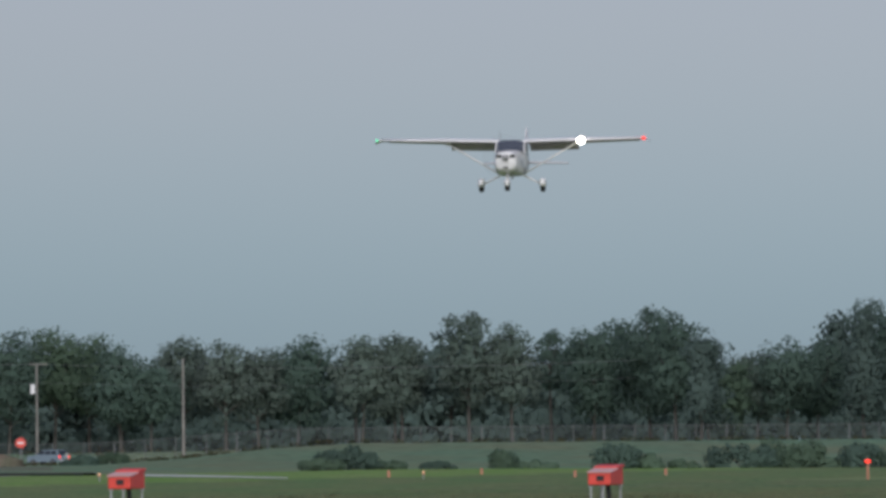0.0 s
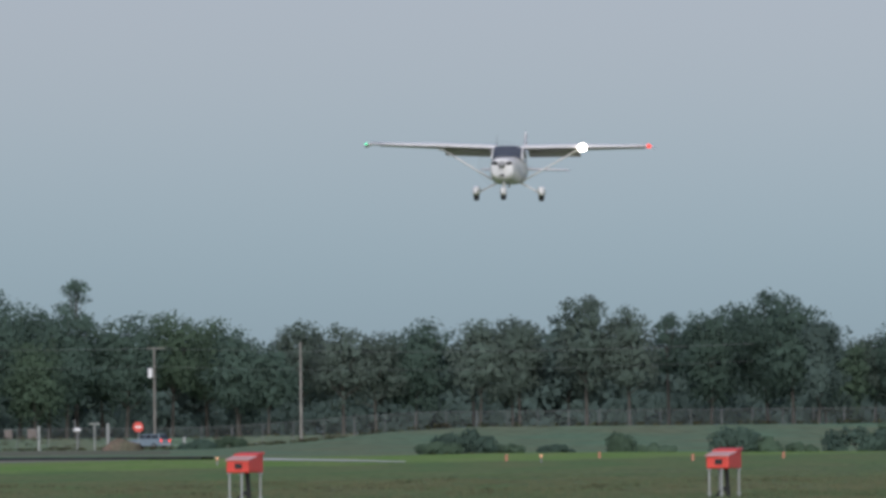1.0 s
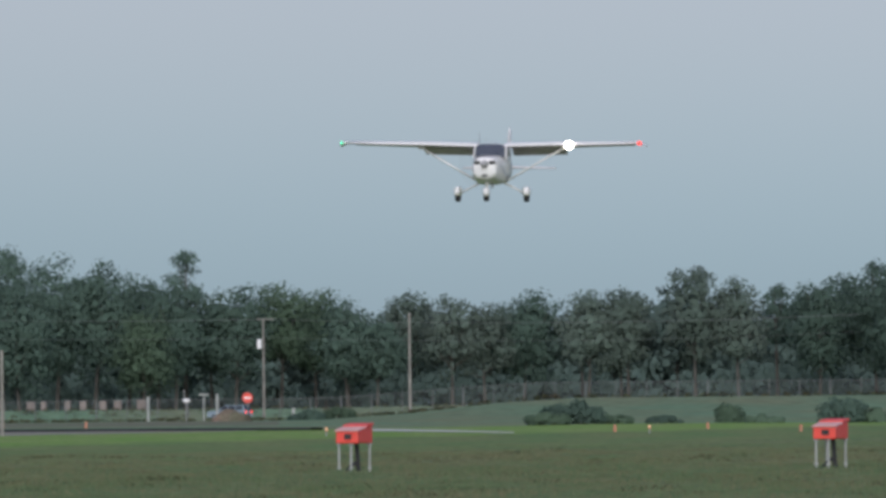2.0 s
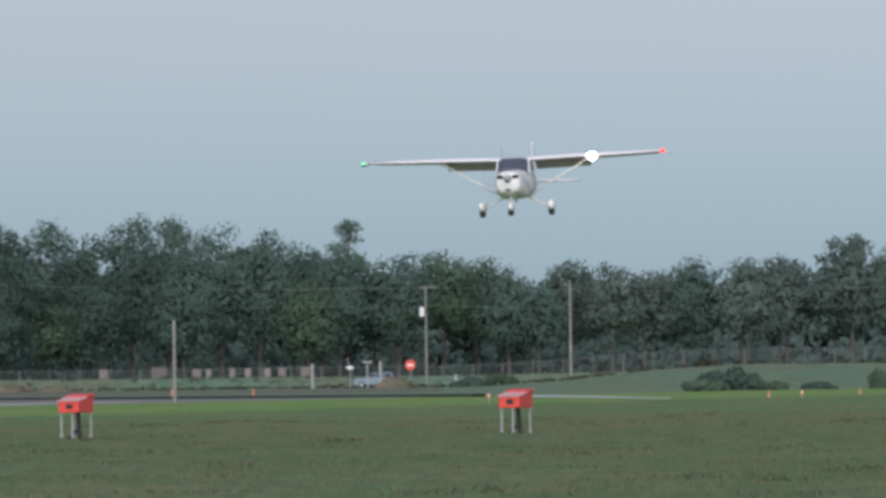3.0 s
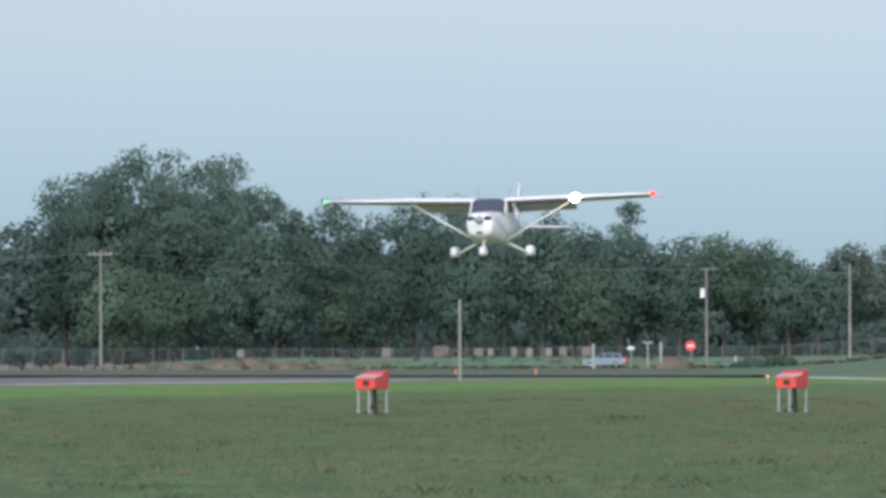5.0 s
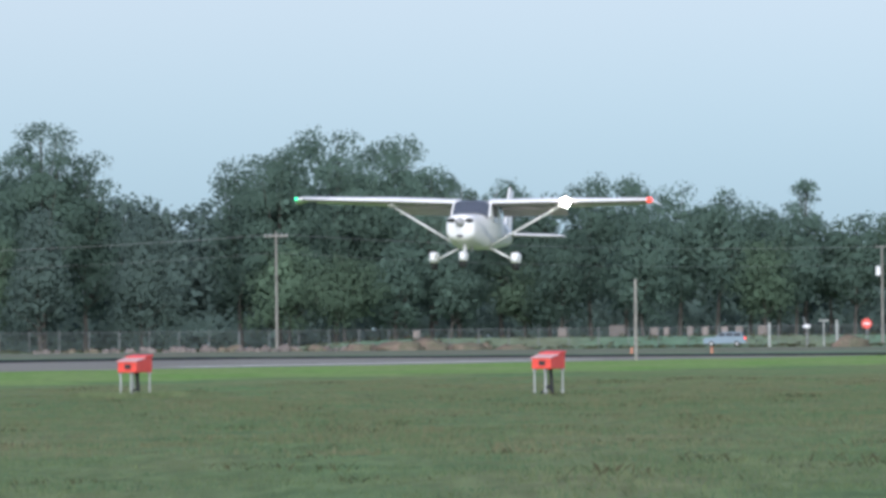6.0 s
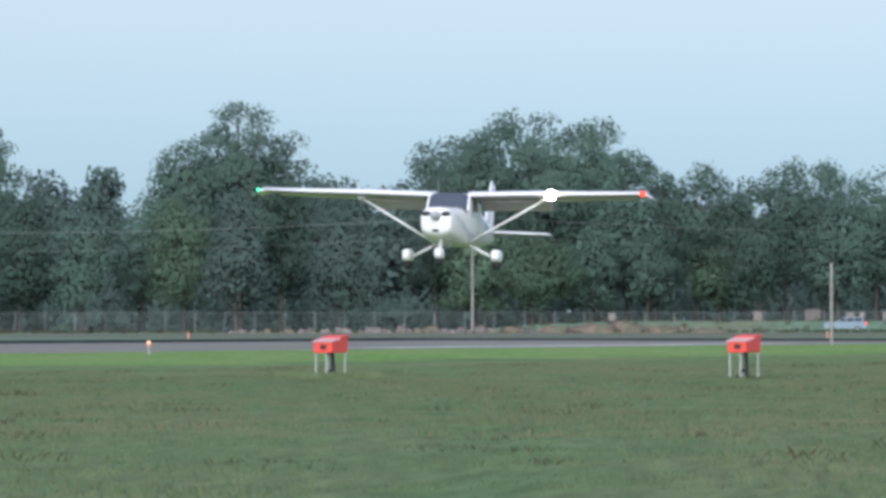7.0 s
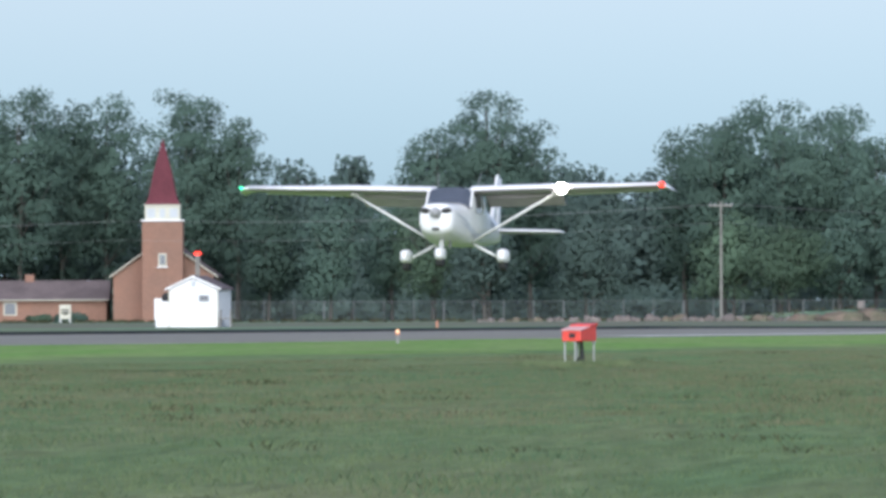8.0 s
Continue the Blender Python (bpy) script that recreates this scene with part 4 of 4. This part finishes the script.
def make_aircraft():
    root = new("light_aircraft")
    body = part("fuselage", loft(bmesh.new(), [oval(*st) for st in SHELL]), M_WHITE, root, "white fuselage with rounded cowling", True)
    # windscreen, rear and side windows
    bm = bmesh.new()
    a, b = oval(-0.86, 0.595, 0.56, 1.63, 3.6, 60), oval(-0.53, 0.60, 0.57, 2.03, 5.0, 60)
    pts = [[(x, y - 0.012, z + 0.012) for x, y, z in r if z > lim] for r, lim in ((a, 1.44), (b, 1.66))]
    k = min(len(pts[0]), len(pts[1]))
    rows = [sorted(p, key=lambda q: math.atan2(q[2] - 1.2, q[0]))[:k] for p in pts]
    vs = [[bm.verts.new(p) for p in r] for r in rows]
    for i in range(k - 1):
        bm.faces.new((vs[0][i], vs[0][i + 1], vs[1][i + 1], vs[1][i]))
    part("windscreen", bm, M_GLASS, root, "dark tinted windscreen", True)
    for sx in (-1, 1):
        for y0, y1, z0, z1, name in ((-0.22, 0.62, 1.42, 1.90, "door_window"), (0.72, 1.35, 1.46, 1.86, "rear_side_window")):
            bm = bmesh.new()
            bw = 0.592 if y1 < 1 else 0.575
            q = [(sx * bw, y0, z0), (sx * (bw - (0.02 if y1 < 1 else 0.06)), y1, z0), (sx * (bw - (0.05 if y1 < 1 else 0.09)), y1 - 0.05, z1), (sx * (bw - 0.025), y0 + 0.1, z1)]
            f = bm.faces.new([bm.verts.new(p) for p in q])
            g = bmesh.ops.extrude_face_region(bm, geom=[f])["geom"]
            for v in g:
                if isinstance(v, bmesh.types.BMVert):
                    v.co.x += sx * 0.012
            bmesh.ops.recalc_face_normals(bm, faces=bm.faces)
            part(name, bm, M_GLASS, root)
        part("door_post", rod(bmesh.new(), (sx * 0.58, -0.80, 1.52), (sx * 0.565, -0.49, 1.98), 0.03), M_WHITE, root)
        decal("stripe", sx, [(-1.95, 1.30, 0.012), (-1.4, 1.18, 0.05), (-0.75, 0.98, 0.06), (0.1, 0.86, 0.05), (1.2, 0.90, 0.035), (2.6, 1.05, 0.012)], M_STRIPE, body, "grey swoosh stripe")
        decal("stripe", sx, [(-1.75, 1.12, 0.012), (-1.2, 1.02, 0.03), (-0.5, 0.84, 0.03), (0.4, 0.76, 0.02), (1.2, 0.79, 0.01)], M_STRIPE, body, "thin silver stripe")
        decal("registration_bar", sx, [(2.5, 1.34, 0.10), (3.7, 1.26, 0.10)], M_GREY, body, "grey lettering bar")
        decal("door_seam", sx, [(-0.36, 1.05, 0.36), (-0.345, 1.05, 0.36)], M_GREY, body)
        decal("cowl_seam", sx, [(-1.215, 1.1, 0.38), (-1.2, 1.1, 0.38)], M_GREY, body)
        decal("door_seam", sx, [(0.66, 1.05, 0.36), (0.675, 1.05, 0.36)], M_GREY, body)
    # nose: intakes, lower scoop, spinner, whirling blades
    # openings are solid black shapes that stand for the shade inside
    for sx in (-1, 1):
        part("air_intake", egg(bmesh.new(), sx * 0.268, -2.245, 1.347, 0.14, 0.06, 0.082, 20), M_DARK, body, "cowling intake, its inner shade a black oval")
    part("air_filter", box(bmesh.new(), 0.0, -2.235, 0.885, 0.2, 0.09, 0.08, bevel=0.02), M_DARK, body, "filter opening, its inner shade a black block")
    bm = bmesh.new()
    rod(bm, (0.18, -1.35, 0.62), (0.18, -1.45, 0.46), 0.035)
    part("exhaust_pipe", bm, M_STEEL, body)
    rings = [[(r * math.cos(a), y, 1.29 + r * math.sin(a)) for a in (2 * math.pi * i / 16 for i in range(16))] for y, r in ((-2.24, 0.145), (-2.36, 0.135), (-2.47, 0.095), (-2.55, 0.02))]
    part("spinner", loft(bmesh.new(), rings), M_SPINNER, root, "dull grey spinner", True)
    bm = bmesh.new()
    bmesh.ops.create_cone(bm, cap_ends=True, segments=48, radius1=0.95, radius2=0.95, depth=0.02, matrix=pose(0, -2.33, 1.29, 90, 0, 0))
    part("propeller", bm, M_PROP, root, "whirling dark propeller blades")
    # wings
    for sx in (-1, 1):
        rings = [foil(sx * x, le, c, z, th) for x, le, c, z, th in ((0.50, -0.52, 1.63, 1.968, 0.13), (0.56, -0.52, 1.63, 1.97, 0.13), (2.55, -0.52, 1.63, 2.02, 0.13), (4.0, -0.46, 1.38, 2.04, 0.125), (5.28, -0.40, 1.14, 2.075, 0.12))]
        wing = part("wing", loft(bmesh.new(), rings), M_WHITE, root, "white high wing, shade painted into its undersurface", True)
        # downward faces get the colour with shade painted in
        wing.data.materials.append(M_UNDER_SHADE)
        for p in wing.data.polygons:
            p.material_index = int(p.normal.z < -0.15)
        rings = [foil(sx * x, le, c, z, th) for x, le, c, z, th in ((5.284, -0.40, 1.14, 2.075, 0.12), (5.42, -0.34, 1.08, 2.06, 0.11), (5.52, -0.18, 0.92, 2.02, 0.08), (5.6, 0.12, 0.62, 1.97, 0.05))]
        part("wing_tip", loft(bmesh.new(), rings), M_WHITE, wing, "drooped white tip", True)
        flap = bmesh.new()
        rings = [[(sx * x, 0.86, z), (sx * x, 0.98, z + 0.02), (sx * x, 1.34, z - 0.25), (sx * x, 1.33, z - 0.27), (sx * x, 0.9, z - 0.08)] for x, z in ((0.62, 1.92), (2.6, 1.965))]
        part("flap", loft(flap, rings), M_UNDER_SHADE, wing, "lowered white flap, shade painted into its colour")
        bm = bmesh.new()
        rings = [[(sx * x, y0, z), (sx * x, y0 + 0.02, z + 0.03), (sx * x, y0 + 0.3, z - 0.005), (sx * x, y0 + 0.3, z - 0.02)] for x, y0, z in ((2.66, 0.98, 1.955), (5.1, 0.74, 2.035))]
        part("aileron", loft(bm, rings), M_WHITE, wing)
        # strut: flattened tube
        a, b = Vector((sx * 0.52, -0.12, 0.70)), Vector((sx * 2.62, -0.02, 1.92))
        bm = bmesh.new()
        rod(bm, a, b, 0.04, 0.037, 10)
        for v in bm.verts:
            line = a + (b - a) * ((v.co - a).dot(b - a) / (b - a).length_squared)
            v.co.y = line.y + (v.co.y - line.y) * 2.0
            v.co.z = line.z + (v.co.z - line.z) * 0.8
        part("strut", bm, M_WHITE, root, "white wing strut", True)
        part("strut_cuff", egg(bmesh.new(), sx * 2.6, -0.02, 1.91, 0.12, 0.13, 0.06, 12), M_WHITE, wing)
        # main gear
        bm = rod(bmesh.new(), (sx * 0.42, 0.04, 0.66), (sx * 1.14, 0.06, 0.29), 0.036, 0.03, 10)
        part("gear_leg", bm, M_WHITE, root, "white spring gear leg", True)
        make_fairing(root, sx * 1.25, 0.06, 0.15, 0.145, 0.36, 0.95)
        make_wheel(root, sx * 1.25, 0.05, 0.155, 0.2, "main")
        # whip aerials on the wing roots
        part("aerial", rod(bmesh.new(), (sx * 0.50, 0.3, 2.06), (sx * 0.56, 0.62, 2.5), 0.014, 0.006, 6), M_STEEL, root)
        # tailplane
        rings = [foil(sx * x, le, c, z, 0.12) for x, le, c, z in ((0.05, 4.55, 0.95, 1.26), (1.60, 4.80, 0.66, 1.24), (1.73, 4.95, 0.45, 1.235))]
        tp = part("tailplane", loft(bmesh.new(), rings), M_WHITE, root, "white tailplane, shade painted into its underside", True)
        # underside shade comes from a darker colour here too
        tp.data.materials.append(M_UNDER_SHADE)
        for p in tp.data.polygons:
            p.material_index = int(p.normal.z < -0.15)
    # nose gear
    bm = rod(bmesh.new(), (0, -1.52, 0.66), (0, -1.66, 0.26), 0.042, 0.042, 10)
    rod(bm, (0, -1.50, 0.68), (0, -1.60, 0.42), 0.06, 0.06, 10)
    part("nose_leg", bm, M_WHITE, root, "white nose gear leg")
    make_fairing(root, 0, -1.66, 0.13, 0.13, 0.33, 0.8)
    make_wheel(root, 0, -1.67, 0.13, 0.17, "nose")
    # fin, rudder, beacon
    part("fin", loft(bmesh.new(), [fin_ring(1.35, 3.7, 5.0, 0.05), fin_ring(1.6, 4.25, 5.05, 0.05), fin_ring(2.68, 4.98, 5.33, 0.035), fin_ring(2.74, 5.05, 5.32, 0.02)]), M_WHITE, root, "swept white tail fin", True)
    part("rudder", loft(bmesh.new(), [fin_ring(1.05, 5.02, 5.5, 0.03), fin_ring(1.6, 5.06, 5.5, 0.03), fin_ring(2.66, 5.34, 5.62, 0.02)]), M_WHITE, root, "", True)
    # lamps
    part("landing_lamp", egg(bmesh.new(), 2.86, -0.53, 2.0, 0.145, 0.08, 0.135, 36), G_LAMP, root, "bright white landing lamp")
    part("red_wing_lamp", egg(bmesh.new(), 5.40, -0.36, 2.08, 0.085, 0.12, 0.075, 12), G_RED, root, "lit red wing-tip lamp")
    part("green_wing_lamp", egg(bmesh.new(), -5.47, -0.36, 2.08, 0.04, 0.08, 0.04, 12), G_GREEN, root, "lit green wing-tip lamp")
    return tagged(root, "white high-wing light aircraft landing with lamps lit", "airplane")


aircraft = make_aircraft()


# ---- the car on the far road ----
def make_car():
    root = new("estate_car")
    prof = [(-2.15, 0.35), (-2.2, 0.75), (-2.1, 0.95), (-1.1, 1.05), (-0.75, 1.08), (1.95, 1.08), (2.15, 0.95), (2.2, 0.4)]
    ring = lambda s: [(x, s * 0.86, z) for x, z in prof]
    body = part("body", loft(bmesh.new(), [ring(-1), ring(1)]), M_CAR, root, "pale blue painted body")
    cab = [(-0.95, 1.05), (-0.25, 1.58), (1.75, 1.60), (2.12, 1.02)]
    part("cabin", loft(bmesh.new(), [[(x, s * (0.82 if z < 1.2 else 0.66), z) for x, z in cab] for s in (-1, 1)]), M_CAR, root)
    for s in (-1, 1):
        for x0, x1 in ((-0.6, 0.1), (0.2, 0.95), (1.05, 1.8)):
            bm = bmesh.new()
            q = [(x0 - (0.12 if x0 < 0 else 0), s * 0.823, 1.12), (x1, s * 0.823, 1.12), (x1 - (0.05 if x1 > 1.5 else 0), s * 0.72, 1.50), (x0 + (0.25 if x0 < 0 else 0), s * 0.72, 1.50)]
            bm.faces.new([bm.verts.new(p) for p in (q if s < 0 else q[::-1])])
            part("side_window", bm, M_PANE, root)
        part("tail_lamp", box(bmesh.new(), 2.17, s * 0.72, 0.88, 0.08, 0.22, 0.24, bevel=0.02), G_RED, root, "lit red tail lamp")
        part("head_lamp", box(bmesh.new(), -2.17, s * 0.62, 0.74, 0.08, 0.32, 0.16, bevel=0.02), M_WHITE, root)
        for x in (-1.35, 1.35):
            w = part("wheel", rod(bmesh.new(), (x, s * 0.70, 0.32), (x, s * 0.89, 0.32), 0.32, 0.32, 18), M_DARK, root)
            part("rim", rod(bmesh.new(), (x, s * 0.885, 0.32), (x, s * 0.9, 0.32), 0.19, 0.19, 12), M_STEEL, w)
    bm = bmesh.new()
    bm.faces.new([bm.verts.new(p) for p in ((2.135, -0.7, 1.1), (2.135, 0.7, 1.1), (1.84, 0.6, 1.54), (1.84, -0.6, 1.54))])
    part("rear_window", bm, M_PANE, root)
    part("bumper", box(bmesh.new(), 2.2, 0, 0.5, 0.12, 1.6, 0.2, bevel=0.03), M_GREY, root)
    return tagged(root, "pale blue estate car driving along the far road", "car")


car = make_car()


# ---- tall grass and weeds ----
def grow_grass():
    rng = np.random.default_rng(11)

    def tufts(n, d0, d1, tall, broad, lean, blades, power=1.0):
        d = np.sqrt(rng.random(n) ** power * (d1 ** 2 - d0 ** 2) + d0 ** 2)
        b = rng.uniform(-0.150, 0.088, n)
        base = np.stack([d * np.sin(b), d * np.cos(b), np.full(n, 0.03)], axis=1)
        w = -base[:, 0] * math.cos(RUN) + base[:, 1] * math.sin(RUN)
        base = base[w < 65]
        base = np.repeat(base, blades, axis=0)
        k = len(base)
        base[:, :2] += rng.normal(scale=0.10 if blades < 10 else 0.22, size=(k, 2)) * (1, 2.5)
        patch = 0.75 + 0.5 * np.sin(base[:, 0] * 0.9 + 2 * np.sin(base[:, 1] * 0.21)) * np.sin(base[:, 1] * 0.33 + base[:, 0] * 0.2)
        h = tall * rng.uniform(0.5, 1.2, k) * np.clip(patch, 0.45, 1.3)
        a = rng.uniform(0, 2 * np.pi, k)
        tip = base + np.stack([np.cos(a) * lean * h, np.sin(a) * lean * h, h], axis=1)
        side = np.stack([-np.sin(a), np.cos(a), np.zeros(k)], axis=1) * (broad * rng.uniform(0.5, 1.3, k))[:, None]
        mid = base * 0.5 + tip * 0.5 + np.stack([np.zeros(k), np.zeros(k), h * 0.14], axis=1)
        return np.stack([base - side, base + side, mid + side * 0.8, tip], axis=1).reshape(-1, 3), np.tile([0.0, -0.5, 1.0], (k * 4, 1))

    pts = tufts(45000, 58, 330, 0.042, 0.006, 0.9, 4, 1.4)
    tagged(new("tall_grass", leaf_mesh("tall_grass", [pts], M_BLADE)), "uncut grey-green meadow grass", "grass", kind="stuff")
    pts = tufts(5200, 100, 290, 0.065, 0.008, 0.7, 26)
    tagged(new("dry_grass", leaf_mesh("dry_grass", [pts], M_DRY)), "pale straw-coloured tufts of dry grass", "grass", kind="stuff")
    pts = tufts(4200, 58, 220, 0.065, 0.007, 0.6, 26)
    tagged(new("lush_grass", leaf_mesh("lush_grass", [pts], M_LUSH)), "fresher bluish-green tufts of grass", "grass", kind="stuff")
    pts = tufts(420, 80, 290, 0.075, 0.010, 1.3, 24)
    tagged(new("weeds", leaf_mesh("weeds", [pts], M_WEED)), "scattered dark weeds in the meadow", "weeds", kind="stuff")

    # taller grass round the feet of the last approach light box
    px, py = PAPI_SPOTS[3]
    k = 900
    base = np.stack([px + rng.uniform(-1.1, 1.1, k), py - rng.uniform(0.5, 2.0, k), np.full(k, 0.02)], axis=1)
    tip = base + np.stack([rng.normal(0, 0.04, k), rng.normal(0, 0.04, k), rng.uniform(0.08, 0.17, k)], axis=1)
    side = np.tile([0.011, 0.0, 0.0], (k, 1))
    pts = np.stack([base - side, base + side, (base + tip) / 2 + side * 0.8, tip], axis=1).reshape(-1, 3), np.tile([0.0, -0.5, 1.0], (k * 4, 1))
    tagged(new("tall_tufts", leaf_mesh("tall_tufts", [pts], M_BLADE)), "taller grass growing round the light box", "grass", kind="stuff")

    # low scrub on the far field before the fence
    n = 1500
    b, d = rng.uniform(-0.160, 0.085, n), rng.uniform(1075, 1172, n)
    cs = np.stack([d * np.sin(b), d * np.cos(b), np.zeros(n)], axis=1)
    cs[:, 2] = [height(x, y) + 0.1 for x, y, _ in cs]
    pts = leaf_cloud(rng, cs, rng.uniform(0.25, 0.6, n), 30000, 0.09, 0.5)
    tagged(new("field_scrub", leaf_mesh("field_scrub", [pts], M_WEED)), "low dull scrub on the far field", "scrub", kind="stuff")


def smooth_noise(rng, u, cells):
    """Smooth random values along u, one new value for each cell."""
    k = rng.normal(size=cells + 2)
    i = np.floor(u * cells).astype(int)
    f = u * cells - i
    f = f * f * (3 - 2 * f)
    return k[i] * (1 - f) + k[i + 1] * f


def grow_turf():
    """The uneven top of the meadow: low tussocks in one skin."""
    rng = np.random.default_rng(21)
    cols, rows = 640, 320
    u = np.linspace(0, 0.9999, cols)
    b = -0.150 + 0.238 * u
    dist = 58 * (400 / 58) ** (np.arange(rows) / (rows - 1))
    pts = np.empty((rows, cols, 3))
    roll = np.zeros(cols)
    for i, d in enumerate(dist):
        wide = 0.238 * d
        fresh = 0.007 * smooth_noise(rng, u, int(wide / 0.6)) + 0.006 * smooth_noise(rng, u, int(wide / 0.25)) + 0.004 * smooth_noise(rng, u, min(620, int(wide / 0.07)))
        roll = 0.45 * roll + fresh
        pts[i, :, 0], pts[i, :, 1] = d * np.sin(b), d * np.cos(b)
        pts[i, :, 2] = np.clip(0.026 + roll, 0.006, 0.12)
    v = pts.reshape(-1, 3)
    w = -v[:, 0] * math.cos(RUN) + v[:, 1] * math.sin(RUN)
    s = v[:, 0] * math.sin(RUN) + v[:, 1] * math.cos(RUN)
    limit = 64.5 - 13 * np.clip((s - 200) / 40, 0, 1) + 1.2 * np.sin(s * 0.37) + 0.8 * np.sin(s * 1.3)
    v[:, 2] = np.where(w > limit - 2, v[:, 2] * np.clip((limit + 1 - w) / 3, 0, 1) + 0.004, v[:, 2])
    a = (np.arange(rows - 1)[:, None] * cols + np.arange(cols - 1)[None, :]).ravel()
    keep = w[a] < limit[a] + 1
    a = a[keep]
    quads = np.stack([a, a + 1, a + cols + 1, a + cols], axis=1).astype(np.int32)
    me = bpy.data.meshes.new("meadow_turf")
    me.vertices.add(len(v))
    me.vertices.foreach_set("co", v.astype(np.float32).ravel())
    me.loops.add(quads.size)
    me.loops.foreach_set("vertex_index", quads.ravel())
    me.polygons.add(len(quads))
    me.polygons.foreach_set("loop_start", np.arange(0, quads.size, 4, dtype=np.int32))
    me.update(calc_edges=True)
    me.shade_smooth()
    me.materials.append(M_TURF)
    tagged(new("meadow_turf", me), "soft uneven turf of the uncut meadow", "grass", kind="stuff")


grow_grass()
grow_turf()


# ---- what moves ----
def motions():
    walk(aircraft, [
        (0.0, pose(13.28, 456.26, 11.67, 0.07, 0.10, -8.45)),
        (0.5, pose(10.49, 443.70, 10.91, 0.15, 1.10, -8.42)),
        (1.0, pose(7.89, 431.61, 10.14, 0.18, 1.19, -8.10)),
        (2.5, pose(0.48, 401.24, 7.81, 0.58, -0.19, -7.32)),
        (3.0, pose(-1.94, 393.87, 6.92, 0.37, -1.66, -7.12)),
        (3.5, pose(-4.29, 385.96, 6.10, 0.00, -1.79, -7.07)),
        (4.0, pose(-6.71, 374.94, 5.41, -0.68, -1.58, -7.49)),
        (4.5, pose(-9.17, 362.10, 4.85, -0.89, -1.66, -8.28)),
        (6.0, pose(-16.58, 321.59, 3.24, -2.39, 0.83, -8.69)),
        (6.5, pose(-18.98, 308.07, 2.88, -3.22, 1.03, -8.28)),
        (7.0, pose(-21.28, 294.89, 2.64, -3.15, 0.86, -7.86)),
        (7.5, pose(-23.49, 281.78, 2.44, -2.88, 0.11, -7.25)),
        (8.0, pose(-25.64, 268.94, 2.18, -3.12, -0.15, -6.80)),
    ])
    way = [(0.0, -12.4, 1130, 40), (0.5, -13.1, 1130, 40), (1.0, -14.0, 1130, 35), (2.3, -17.2, 1130, 20), (3.0, -18.1, 1130, 12), (3.5, -18.6, 1130, 8), (4.0, -19.6, 1130, 5), (4.6, -21.5, 1130, 3),
           (6.0, -28.2, 1130, 2), (6.5, -31.6, 1130, 2), (7.0, -35.2, 1130, 2), (8.0, -42.5, 1130, 2)]
    rows = []
    for t, b, d, turn in way:
        x, y = spot(b, d)
        rows.append((t, pose(x, y, height(x, y), 0, 0, -turn)))
    walk(car, rows)


motions()
